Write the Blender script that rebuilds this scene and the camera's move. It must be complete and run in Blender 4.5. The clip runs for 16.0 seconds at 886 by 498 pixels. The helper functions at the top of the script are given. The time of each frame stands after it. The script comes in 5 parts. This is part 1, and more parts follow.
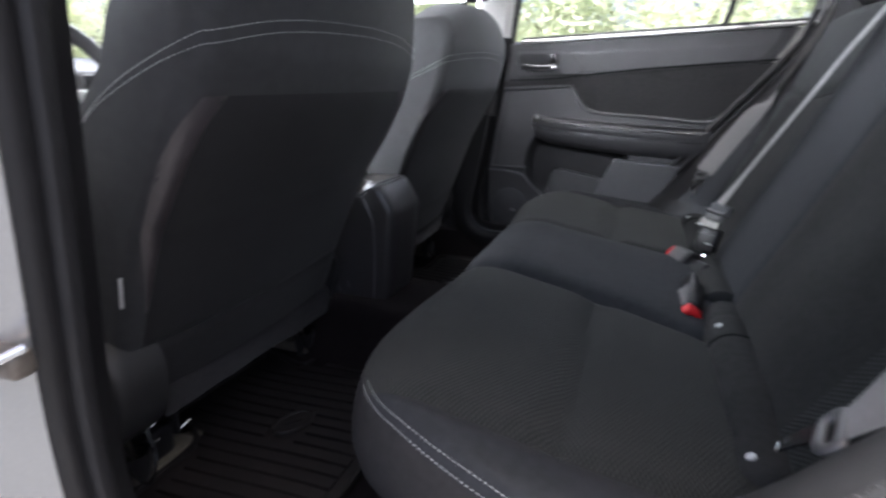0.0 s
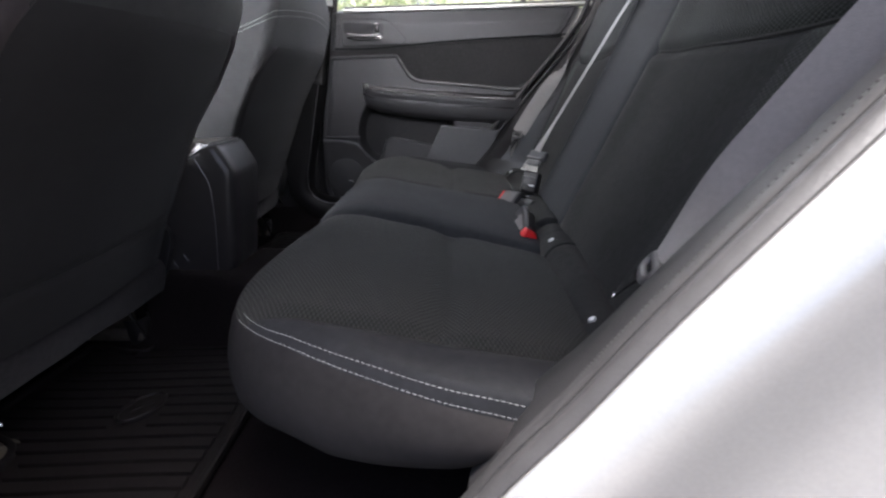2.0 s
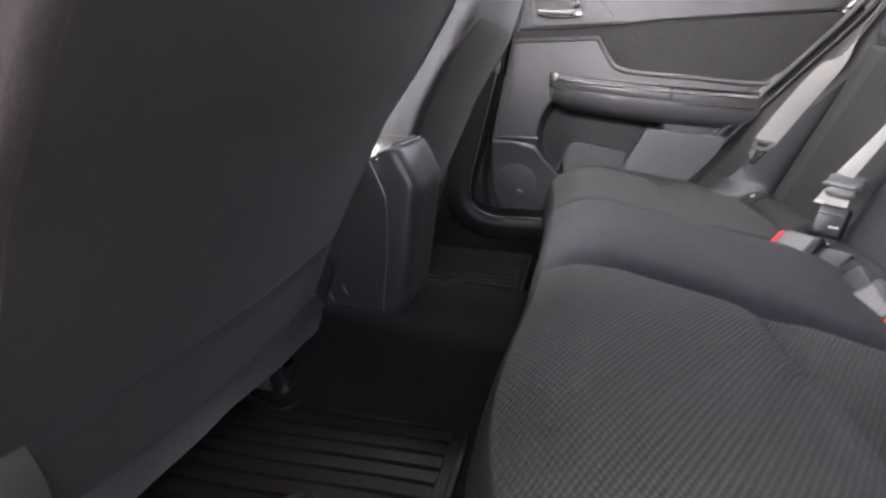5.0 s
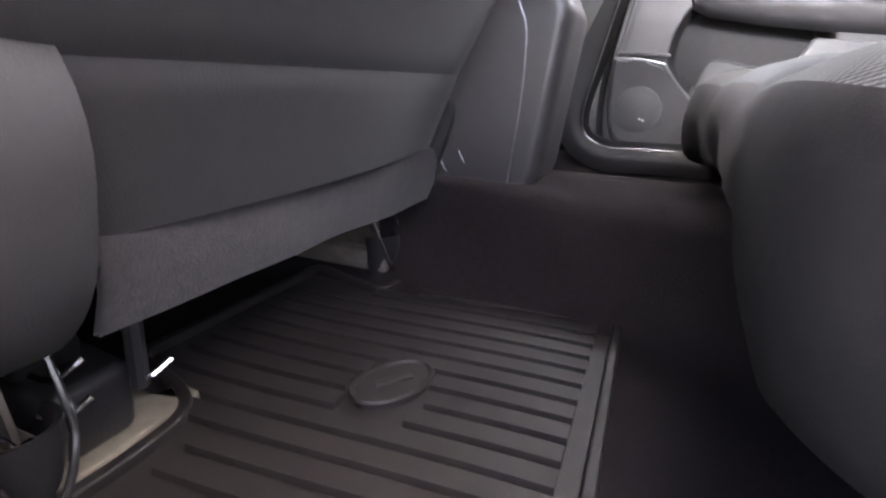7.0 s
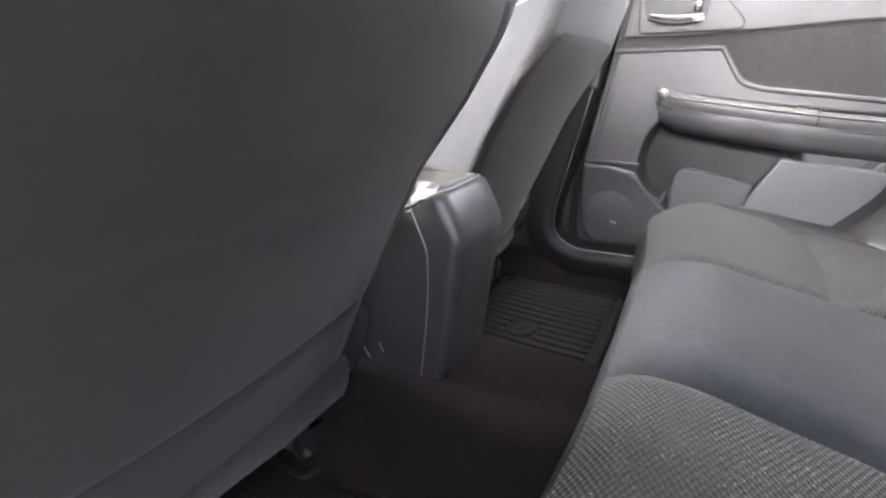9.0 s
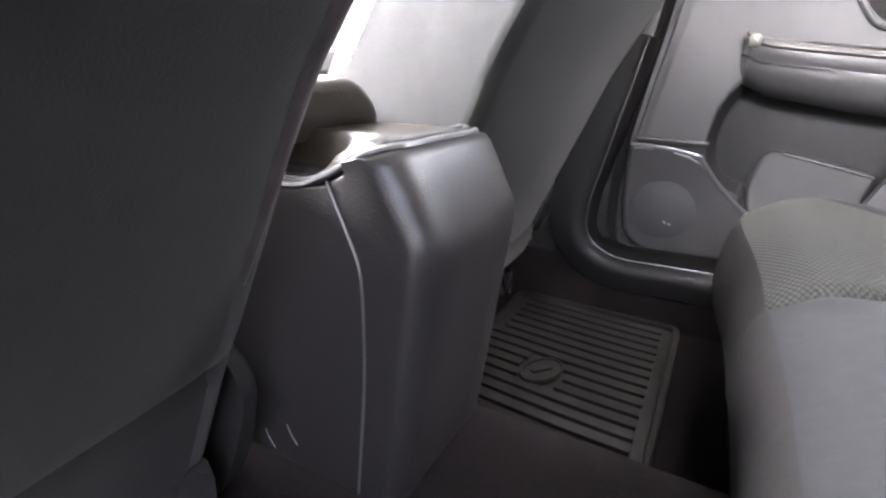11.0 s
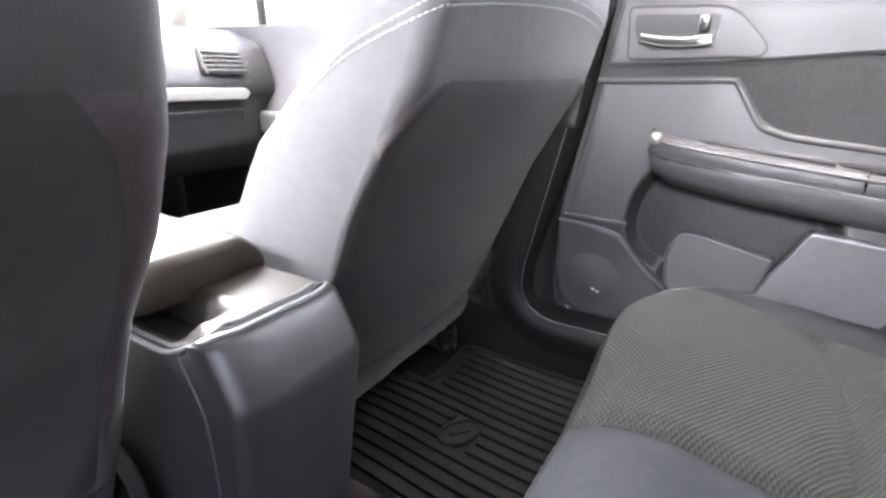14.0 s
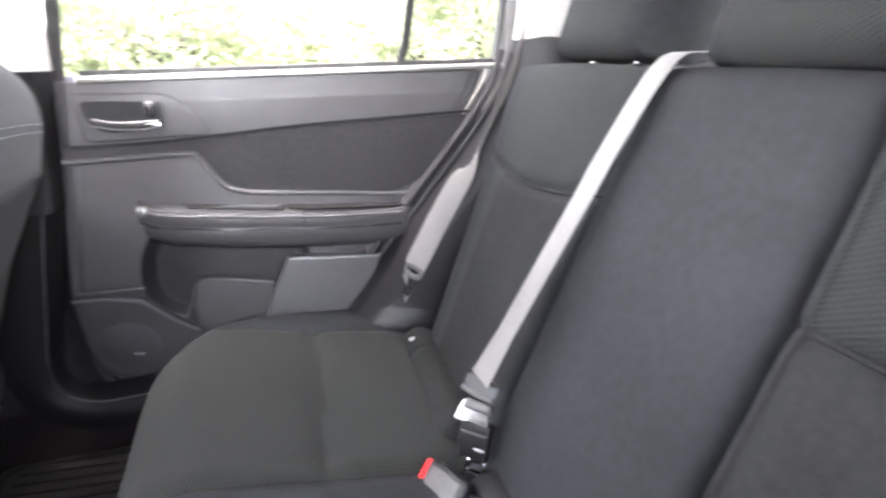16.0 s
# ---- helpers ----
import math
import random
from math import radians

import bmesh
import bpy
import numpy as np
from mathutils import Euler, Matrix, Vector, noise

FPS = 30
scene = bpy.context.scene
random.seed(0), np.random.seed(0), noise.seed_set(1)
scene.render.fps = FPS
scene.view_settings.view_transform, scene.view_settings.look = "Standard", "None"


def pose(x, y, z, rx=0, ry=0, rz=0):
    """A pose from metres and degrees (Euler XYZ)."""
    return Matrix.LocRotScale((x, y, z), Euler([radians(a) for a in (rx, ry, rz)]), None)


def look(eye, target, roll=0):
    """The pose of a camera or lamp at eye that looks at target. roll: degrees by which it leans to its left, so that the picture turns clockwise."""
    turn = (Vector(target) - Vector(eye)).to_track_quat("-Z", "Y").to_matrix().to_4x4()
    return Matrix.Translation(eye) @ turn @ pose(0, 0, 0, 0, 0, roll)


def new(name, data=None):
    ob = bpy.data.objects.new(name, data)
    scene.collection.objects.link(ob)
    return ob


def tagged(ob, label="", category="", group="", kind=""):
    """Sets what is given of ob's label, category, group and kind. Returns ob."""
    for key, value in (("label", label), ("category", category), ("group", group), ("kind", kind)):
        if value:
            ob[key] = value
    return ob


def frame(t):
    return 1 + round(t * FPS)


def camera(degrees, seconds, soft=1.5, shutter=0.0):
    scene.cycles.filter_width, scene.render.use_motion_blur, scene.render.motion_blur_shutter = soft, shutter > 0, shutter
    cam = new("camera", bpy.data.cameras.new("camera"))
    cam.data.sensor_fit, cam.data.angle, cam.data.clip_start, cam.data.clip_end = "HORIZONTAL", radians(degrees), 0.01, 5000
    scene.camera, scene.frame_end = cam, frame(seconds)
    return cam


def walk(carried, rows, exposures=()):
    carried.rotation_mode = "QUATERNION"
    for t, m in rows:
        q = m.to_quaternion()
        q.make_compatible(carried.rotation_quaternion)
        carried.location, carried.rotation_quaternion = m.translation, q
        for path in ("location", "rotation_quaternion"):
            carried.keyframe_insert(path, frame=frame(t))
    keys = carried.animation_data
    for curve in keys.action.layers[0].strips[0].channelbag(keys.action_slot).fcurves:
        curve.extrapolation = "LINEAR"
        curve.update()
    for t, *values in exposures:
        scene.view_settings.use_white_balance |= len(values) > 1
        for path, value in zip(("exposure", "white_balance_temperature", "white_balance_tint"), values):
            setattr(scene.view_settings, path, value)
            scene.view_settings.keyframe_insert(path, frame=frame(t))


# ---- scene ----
cam = camera(83.0, 16.0, 2.4, 0.4)
EXPOSURES = [(0, 2.25, 6050, 14), (0.7, 2.33, 6150, 14), (1.5, 2.28, 6250, 15), (2.2, 2.18, 6300, 16), (3.0, 2.15, 6350, 17), (3.5, 2.53, 6400, 18), (4.0, 2.9, 6450, 18), (5.0, 3.58, 6600, 18), (7.3, 5.0, 6700, 18), (8.2, 4.7, 6650, 17), (10.3, 4.4, 6700, 17), (13.0, 4.5, 6600, 17), (14.0, 4.4, 6450, 17), (16.0, 3.75, 6400, 17)]
PATH = [
    (0, (0.534, -0.287, 0.608), (-0.172, 1.48, -0.008), -0.8),
    (0.5, (0.539, -0.304, 0.622), (0.282, 1.577, -0.006), -1.2),
    (1, (0.535, -0.338, 0.59), (0.494, 1.557, -0.049), -0.6),
    (1.5, (0.523, -0.352, 0.552), (0.496, 1.543, -0.086), -0.4),
    (2, (0.498, -0.348, 0.529), (0.446, 1.546, -0.111), -0.3),
    (2.5, (0.443, -0.306, 0.547), (0.364, 1.584, -0.101), 0.2),
    (3, (0.42, -0.221, 0.559), (0.283, 1.664, -0.097), 0.3),
    (3.5, (0.38, -0.154, 0.57), (0.16, 1.721, -0.091), 0.6),
    (4, (0.344, -0.109, 0.607), (0.03, 1.75, -0.06), 0.6),
    (4.5, (0.319, -0.062, 0.578), (-0.085, 1.785, -0.074), 0.5),
    (5, (0.263, -0.049, 0.508), (-0.202, 1.782, -0.147), 0.8),
    (5.2, (0.25, -0.041, 0.47), (-0.247, 1.784, -0.18), 0.8),
    (7.3, (0.153, 0.017, 0.269), (-0.58, 1.765, -0.369), 1.8),
    (7.5, (0.163, 0.028, 0.305), (-0.592, 1.776, -0.305), 1.5),
    (8, (0.251, 0.053, 0.501), (-0.569, 1.758, -0.146), 0.8),
    (8.2, (0.283, 0.045, 0.56), (-0.543, 1.746, -0.094), 0.5),
    (10.5, (0.233, 0.372, 0.477), (-0.637, 2.036, -0.21), 1.9),
    (11, (0.178, 0.412, 0.453), (-0.706, 2.073, -0.226), 1.9),
    (11.5, (0.159, 0.447, 0.451), (-0.748, 2.091, -0.237), 2.1),
    (12, (0.186, 0.485, 0.457), (-0.753, 2.111, -0.233), 2.0),
    (12.5, (0.216, 0.497, 0.461), (-0.745, 2.109, -0.228), 2.0),
    (13, (0.242, 0.488, 0.478), (-0.733, 2.094, -0.208), 2.0),
    (13.5, (0.285, 0.46, 0.531), (-0.703, 2.059, -0.153), 1.6),
    (14, (0.342, 0.45, 0.613), (-0.633, 2.059, -0.066), 1.3),
    (14.5, (0.385, 0.436, 0.662), (-0.352, 2.171, -0.007), 1.1),
    (15, (0.432, 0.422, 0.69), (0.084, 2.278, 0.03), 0.2),
    (15.5, (0.481, 0.391, 0.731), (0.491, 2.275, 0.06), -0.3),
    (16, (0.493, 0.362, 0.769), (1.003, 2.163, 0.063), -0.4),
]
walk(cam, [(t, look(eye, target, roll)) for t, eye, target, roll in PATH], EXPOSURES)

# ---- light ----
world = bpy.data.worlds.new("sky")
scene.world = world
world.use_nodes = True
wn, wl = world.node_tree.nodes, world.node_tree.links
sky = wn.new("ShaderNodeTexSky")
sky.sky_type, sky.sun_disc = "NISHITA", False
sky.sun_elevation, sky.sun_rotation = radians(77), radians(92)
sky.dust_density, sky.ozone_density = 7.0, 0.3
wn["Background"].inputs["Strength"].default_value = 0.105
wl.new(sky.outputs["Color"], wn["Background"].inputs["Color"])
sun = new("sun", bpy.data.lights.new("sun", "SUN"))
sun.data.energy, sun.data.angle, sun.data.color = 4.8, radians(12), (1.0, 0.96, 0.9)
sun.matrix_world = look((-1.6, 0.72, 9.0), (0.3, 0.7, 0.3))


def window_light(name, at, target, w, h, watts, spread=180):
    """Sky light that comes in through a window's upper part."""
    lamp = new(name, bpy.data.lights.new(name, "AREA"))
    lamp.data.shape, lamp.data.size, lamp.data.size_y, lamp.data.energy = "RECTANGLE", w, h, watts
    lamp.data.color = (0.97, 0.99, 1.0)
    lamp.data.spread = radians(spread)
    lamp.matrix_world = look(at, target)


window_light("far_window_sky", (0.5, 1.44, 1.02), (0.45, 0.4, 0.25), 0.8, 0.18, 0.5)
window_light("near_door_sky", (0.5, 0.03, 1.04), (0.45, 1.42, 0.66), 0.7, 0.14, 0.7, 70)
window_light("driver_window_sky", (-0.45, 0.03, 0.98), (-0.15, 1.1, 0.50), 0.7, 0.2, 1.8, 100)
window_light("windscreen_sky", (-0.95, 0.71, 1.0), (0.3, 0.71, 0.3), 1.1, 0.35, 3.2, 120)
window_light("front_window_sky", (-0.5, 1.44, 0.98), (-0.3, 0.4, 0.3), 0.8, 0.2, 0.8)
window_light("rear_window_sky", (1.6, 0.71, 0.92), (0.0, 0.71, 0.62), 1.0, 0.12, 1.3)


# ---- materials ----
def mat(name, color, rough=0.8, metal=0.0, grain=40.0, vary=0.25, bump=0.2, bscale=400.0, sheen=0.0, spec=0.5, coat=0.0, blotch=6.0):
    m = bpy.data.materials.new(name)
    m.use_nodes = True
    n, l = m.node_tree.nodes, m.node_tree.links
    p = n["Principled BSDF"]
    p.inputs["Roughness"].default_value, p.inputs["Metallic"].default_value = rough, metal
    p.inputs["Specular IOR Level"].default_value = spec
    p.inputs["Sheen Weight"].default_value = sheen
    p.inputs["Sheen Roughness"].default_value = 0.5
    p.inputs["Coat Weight"].default_value = coat
    tc = n.new("ShaderNodeTexCoord")
    a, b = n.new("ShaderNodeTexNoise"), n.new("ShaderNodeTexNoise")
    a.inputs["Scale"].default_value, a.inputs["Detail"].default_value = grain, 4
    b.inputs["Scale"].default_value, b.inputs["Detail"].default_value = blotch, 3
    mix = n.new("ShaderNodeMath")
    mix.operation = "ADD"
    half = n.new("ShaderNodeMath")
    half.operation = "MULTIPLY"
    half.inputs[1].default_value = 0.5
    ramp = n.new("ShaderNodeMapRange")
    ramp.inputs["From Min"].default_value, ramp.inputs["From Max"].default_value = 0.35, 0.65
    ramp.inputs["To Min"].default_value, ramp.inputs["To Max"].default_value = 1 - vary, 1 + vary
    tint = n.new("ShaderNodeVectorMath")
    tint.operation = "SCALE"
    tint.inputs[0].default_value = color
    for t in (a, b):
        l.new(tc.outputs["Object"], t.inputs["Vector"])
    l.new(a.outputs["Fac"], mix.inputs[0])
    l.new(b.outputs["Fac"], mix.inputs[1])
    l.new(mix.outputs[0], half.inputs[0])
    l.new(half.outputs[0], ramp.inputs["Value"])
    l.new(ramp.outputs["Result"], tint.inputs["Scale"])
    l.new(tint.outputs["Vector"], p.inputs["Base Color"])
    if bump:
        c = n.new("ShaderNodeTexNoise")
        c.inputs["Scale"].default_value, c.inputs["Detail"].default_value = bscale, 2
        l.new(tc.outputs["Object"], c.inputs["Vector"])
        bp = n.new("ShaderNodeBump")
        bp.inputs["Strength"].default_value, bp.inputs["Distance"].default_value = bump, 0.001
        l.new(c.outputs["Fac"], bp.inputs["Height"])
        l.new(bp.outputs["Normal"], p.inputs["Normal"])
    return m


def knit(name, color, dot, pitch=0.0052, swap="xy", vary=0.25, strength=0.6):
    """Mesh cloth: staggered rows of small raised knots, lighter than the ground between them."""
    m = mat(name, color, 0.85, grain=60, vary=vary, bump=0, sheen=0.03, spec=0.2)
    n, l = m.node_tree.nodes, m.node_tree.links
    p = n["Principled BSDF"]
    tc = n.new("ShaderNodeTexCoord")
    sep = n.new("ShaderNodeSeparateXYZ")
    l.new(tc.outputs["Object"], sep.inputs[0])
    wob = n.new("ShaderNodeTexNoise")
    wob.inputs["Scale"].default_value = 25
    l.new(tc.outputs["Object"], wob.inputs["Vector"])

    def op(kind, x, y=None):
        o = n.new("ShaderNodeMath")
        o.operation = kind
        for i, v in enumerate((x, y)):
            if v is None:
                continue
            if isinstance(v, (int, float)):
                o.inputs[i].default_value = v
            else:
                l.new(v, o.inputs[i])
        return o.outputs[0]
    k = 2 * math.pi / pitch
    u = sep.outputs["Y"]
    v = sep.outputs["X"] if swap == "xy" else sep.outputs["Z"]
    drift = op("MULTIPLY", wob.outputs["Fac"], 2.0)
    su = op("SINE", op("ADD", op("MULTIPLY", u, k * 0.6), drift))
    sv = op("SINE", op("ADD", op("MULTIPLY", v, k), drift))
    h = op("ADD", op("MULTIPLY", op("MULTIPLY", su, sv), 0.5), 0.5)
    mx = n.new("ShaderNodeMix")
    mx.data_type = "RGBA"
    l.new(op("SMOOTH_MIN", op("POWER", h, 2.0), 1.0), mx.inputs["Factor"])
    base = p.inputs["Base Color"].links[0].from_socket
    l.new(base, mx.inputs["A"])
    mx.inputs["B"].default_value = (*dot, 1)
    l.new(mx.outputs["Result"], p.inputs["Base Color"])
    bp = n.new("ShaderNodeBump")
    bp.inputs["Strength"].default_value, bp.inputs["Distance"].default_value = strength, 0.0015
    l.new(h, bp.inputs["Height"])
    l.new(bp.outputs["Normal"], p.inputs["Normal"])
    return m


CLOTH = mat("charcoal cloth", (0.0225, 0.0235, 0.0258), 0.8, grain=90, vary=0.18, bump=0.35, bscale=900, spec=0.15)
SKIRT = mat("dark skirt cloth", (0.0205, 0.0195, 0.0200), 0.85, grain=90, vary=0.18, bump=0.35, bscale=900, spec=0.12)
INSERT = mat("black knit cloth", (0.0245, 0.0245, 0.0240), 0.9, grain=120, vary=0.22, bump=0.5, bscale=1100, spec=0.1)
MESH = knit("dotted mesh cloth", (0.0115, 0.0118, 0.0112), (0.0425, 0.0443, 0.0402), strength=0.9)
MESHV = knit("dotted mesh cloth upright", (0.013, 0.0137, 0.0135), (0.029, 0.032, 0.030), swap="xz")
BACKCLOTH = mat("seat back cloth", (0.0240, 0.0240, 0.0250), 0.8, grain=70, vary=0.2, bump=0.3, bscale=800, sheen=0.1, spec=0.35)
PANELCLOTH = mat("seat back panel cloth", (0.0112, 0.0104, 0.0110), 0.72, grain=70, vary=0.2, bump=0.25, bscale=700, sheen=0.05, spec=0.35)
FELT = mat("grey felt", (0.022, 0.0205, 0.0215), 0.95, grain=150, vary=0.35, bump=0.7, bscale=500, sheen=0.08, spec=0.1)
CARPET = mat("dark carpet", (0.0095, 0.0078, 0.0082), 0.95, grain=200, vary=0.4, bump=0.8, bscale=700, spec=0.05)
RUBBER = mat("rubber mat", (0.0080, 0.0065, 0.0065), 0.58, grain=50, vary=0.25, bump=0.2, bscale=500, spec=0.28)
SEAL = mat("rubber seal", (0.013, 0.0125, 0.0135), 0.55, grain=60, vary=0.2, bump=0.2, bscale=300, spec=0.4)
PLASTIC = mat("dark grey plastic", (0.050, 0.050, 0.053), 0.5, grain=80, vary=0.12, bump=0.35, bscale=700, spec=0.4)
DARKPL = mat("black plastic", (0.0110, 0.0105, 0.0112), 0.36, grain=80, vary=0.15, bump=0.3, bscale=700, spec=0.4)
LEATHER = mat("leatherette", (0.025, 0.0228, 0.0235), 0.36, grain=60, vary=0.12, bump=0.35, bscale=620, spec=0.7)
TAN = mat("dusty armrest leatherette", (0.036, 0.0305, 0.0245), 0.31, grain=60, vary=0.15, bump=0.35, bscale=330, spec=0.5)
DECK = mat("worn satin console plastic", (0.030, 0.0265, 0.0225), 0.3, grain=60, vary=0.15, bump=0.12, bscale=500, spec=0.4)
STRIP = mat("grey leatherette edging", (0.040, 0.034, 0.036), 0.45, grain=40, vary=0.3, bump=0.3, bscale=400)
LIP = mat("grey rubber lip", (0.026, 0.0252, 0.0258), 0.5, grain=60, vary=0.2, bump=0.3, bscale=300)
SCUFF = mat("matt black scuff plastic", (0.007, 0.0063, 0.0068), 0.5, grain=80, vary=0.2, bump=0.4, bscale=600, spec=0.22)
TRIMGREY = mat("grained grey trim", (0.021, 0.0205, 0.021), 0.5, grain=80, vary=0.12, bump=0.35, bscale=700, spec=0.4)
SATINPL = mat("satin grey plastic", (0.016, 0.0155, 0.016), 0.25, grain=90, vary=0.1, bump=0.15, bscale=700, spec=0.6)
SATIN = mat("satin grey trim", (0.17, 0.17, 0.175), 0.28, 0.6, grain=60, vary=0.1, bump=0.05, spec=0.5)
SILVERTRIM = mat("silver trim", (0.42, 0.42, 0.40), 0.3, 0.8, grain=60, vary=0.08, bump=0.05)
CHROME = mat("chrome", (0.75, 0.75, 0.76), 0.12, 1.0, grain=30, vary=0.05, bump=0)
STEEL = mat("seat rail steel", (0.16, 0.14, 0.12), 0.45, 0.7, grain=60, vary=0.35, bump=0.2, bscale=200)
THREAD = mat("grey thread", (0.36, 0.37, 0.36), 0.8, grain=300, vary=0.15, bump=0)
# near-black thread colour, which also paints the shade in seams, grooves and gaps
SEAM = mat("black seam thread", (0.005, 0.005, 0.0055), 0.9, vary=0.1, bump=0)
WEB = mat("grey belt webbing", (0.162, 0.153, 0.148), 0.55, grain=200, vary=0.12, bump=0.5, bscale=900, sheen=0.2)
RED = mat("red button", (0.62, 0.015, 0.018), 0.35, grain=30, vary=0.1, bump=0)
LABEL = mat("grey buckle plastic", (0.078, 0.0755, 0.075), 0.5, grain=90, vary=0.15, bump=0.2)
PALEPL = mat("grey moulded plastic", (0.088, 0.086, 0.085), 0.42, grain=90, vary=0.1, bump=0.15)
SNAP = mat("pale snap", (0.55, 0.55, 0.55), 0.35, 0.3, vary=0.1, bump=0)
HEADLINER = mat("grey headliner", (0.42, 0.41, 0.39), 0.95, grain=150, vary=0.12, bump=0.4, bscale=500, spec=0.1)
PILLAR = mat("pale pillar trim", (0.46, 0.45, 0.43), 0.55, grain=90, vary=0.08, bump=0.2, bscale=600, spec=0.3)
PAINT = mat("silver car paint", (0.43, 0.427, 0.415), 0.27, 0.66, grain=300, vary=0.06, bump=0.03, bscale=900, coat=0.5)
DOORPL = mat("door trim plastic", (0.050, 0.0485, 0.0505), 0.42, grain=30, vary=0.08, bump=0.22, bscale=1300, spec=0.4)
DOORCLOTH = mat("door insert cloth", (0.032, 0.0305, 0.031), 0.9, grain=130, vary=0.2, bump=0.5, bscale=900, sheen=0.1, spec=0.2)
# door plastic darkened for the shade inside the recess
RECESS_SHADE = mat("dark pocket lining", (0.026, 0.0252, 0.0262), 0.65, grain=90, vary=0.12, bump=0.3, bscale=650, spec=0.2)
GRILLE = mat("speaker grille", (0.040, 0.039, 0.041), 0.6, grain=400, vary=0.4, bump=0.8, bscale=600)
ASPHALT = mat("asphalt", (0.06, 0.06, 0.06), 0.9, grain=30, vary=0.3, bump=0.6, bscale=90, blotch=0.5)
GRASS = mat("grass", (0.07, 0.10, 0.035), 0.9, grain=8, vary=0.4, bump=0.6, bscale=40, blotch=0.6)
LEAF = mat("leaf", (0.50, 0.54, 0.38), 0.6, grain=2, vary=0.3, bump=0)
ln, ll = LEAF.node_tree.nodes, LEAF.node_tree.links
leaf_p, leaf_out = ln["Principled BSDF"], ln["Material Output"]
leaf_t, leaf_m = ln.new("ShaderNodeBsdfTranslucent"), ln.new("ShaderNodeMixShader")
ll.new(leaf_p.inputs["Base Color"].links[0].from_socket, leaf_t.inputs["Color"])
leaf_m.inputs["Fac"].default_value = 0.5
ll.new(leaf_p.outputs["BSDF"], leaf_m.inputs[1])
ll.new(leaf_t.outputs["BSDF"], leaf_m.inputs[2])
ll.new(leaf_m.outputs["Shader"], leaf_out.inputs["Surface"])
BARK = mat("bark", (0.10, 0.08, 0.06), 0.9, grain=10, vary=0.4, bump=0.6, bscale=40)
GLASS = bpy.data.materials.new("window glass")
GLASS.use_nodes = True
gp = GLASS.node_tree.nodes["Principled BSDF"]
gp.inputs["Transmission Weight"].default_value, gp.inputs["Roughness"].default_value = 1.0, 0.0
gp.inputs["IOR"].default_value, gp.inputs["Base Color"].default_value = 1.02, (0.95, 0.97, 0.95, 1)


# ---- building helpers ----
def part(name, bm, material, parent=None, label="", smooth=True):
    me = bpy.data.meshes.new(name)
    bmesh.ops.recalc_face_normals(bm, faces=bm.faces)
    for f in bm.faces:
        f.smooth = smooth
    bm.to_mesh(me)
    bm.free()
    if smooth:
        me.set_sharp_from_angle(angle=radians(40))
    me.materials.append(material)
    ob = new(name, me)
    if parent is not None:
        ob.parent = parent
        ob.matrix_parent_inverse = parent.matrix_basis.inverted()
    if label:
        ob["label"] = label
    return ob


def thing(name, at, label, category, group="", kind=""):
    ob = new(name)
    ob.empty_display_size = 0.05
    ob.matrix_basis = Matrix.Translation(at)
    return tagged(ob, label, category, group, kind)


def loft(rings, closed=True, caps=True):
    bm = bmesh.new()
    vs = [[bm.verts.new(p) for p in r] for r in rings]
    n = len(rings[0])
    for a, b in zip(vs, vs[1:]):
        for i in range(n if closed else n - 1):
            j = (i + 1) % n
            bm.faces.new((a[i], a[j], b[j], b[i]))
    if caps and closed:
        bm.faces.new(vs[0])
        bm.faces.new(vs[-1])
    return bm


def smooth_path(pts, per=8):
    """Catmull-Rom through the points."""
    p = [Vector(q) for q in pts]
    p = [2 * p[0] - p[1]] + p + [2 * p[-1] - p[-2]]
    out = []
    for i in range(1, len(p) - 2):
        for k in range(per):
            t = k / per
            out.append(0.5 * (2 * p[i] + (p[i + 1] - p[i - 1]) * t + (2 * p[i - 1] - 5 * p[i] + 4 * p[i + 1] - p[i + 2]) * t * t
                              + (3 * p[i] - p[i - 1] - 3 * p[i + 1] + p[i + 2]) * t ** 3))
    return out + [p[-2]]


def sweep(path, profile, up=(0, 0, 1), closed=True, caps=True):
    """Profile points (side, up) carried along the path."""
    path = [Vector(p) for p in path]
    up = Vector(up)
    rings = []
    for i, p in enumerate(path):
        d = (path[min(i + 1, len(path) - 1)] - path[max(i - 1, 0)]).normalized()
        s = d.cross(up).normalized()
        u = s.cross(d)
        rings.append([p + s * a + u * b for a, b in profile])
    return loft(rings, closed, caps)


def ring(r, n=8, ry=None):
    return [(r * math.cos(2 * math.pi * i / n), (ry or r) * math.sin(2 * math.pi * i / n)) for i in range(n)]


def tube(path, r, n=8):
    d = Vector(path[-1]) - Vector(path[0])
    up = (0, 0, 1) if abs(d.normalized().z) < 0.9 else (1, 0, 0)
    return sweep(path, ring(r, n), up)


def rbox(size, bevel=0.005, m=None, seg=3):
    bm = bmesh.new()
    bmesh.ops.create_cube(bm, size=1)
    bmesh.ops.scale(bm, vec=size, verts=bm.verts)
    if bevel:
        bmesh.ops.bevel(bm, geom=list(bm.edges), offset=bevel, segments=seg, profile=0.5, affect="EDGES")
    if m is not None:
        bmesh.ops.transform(bm, matrix=m, verts=bm.verts)
    return bm


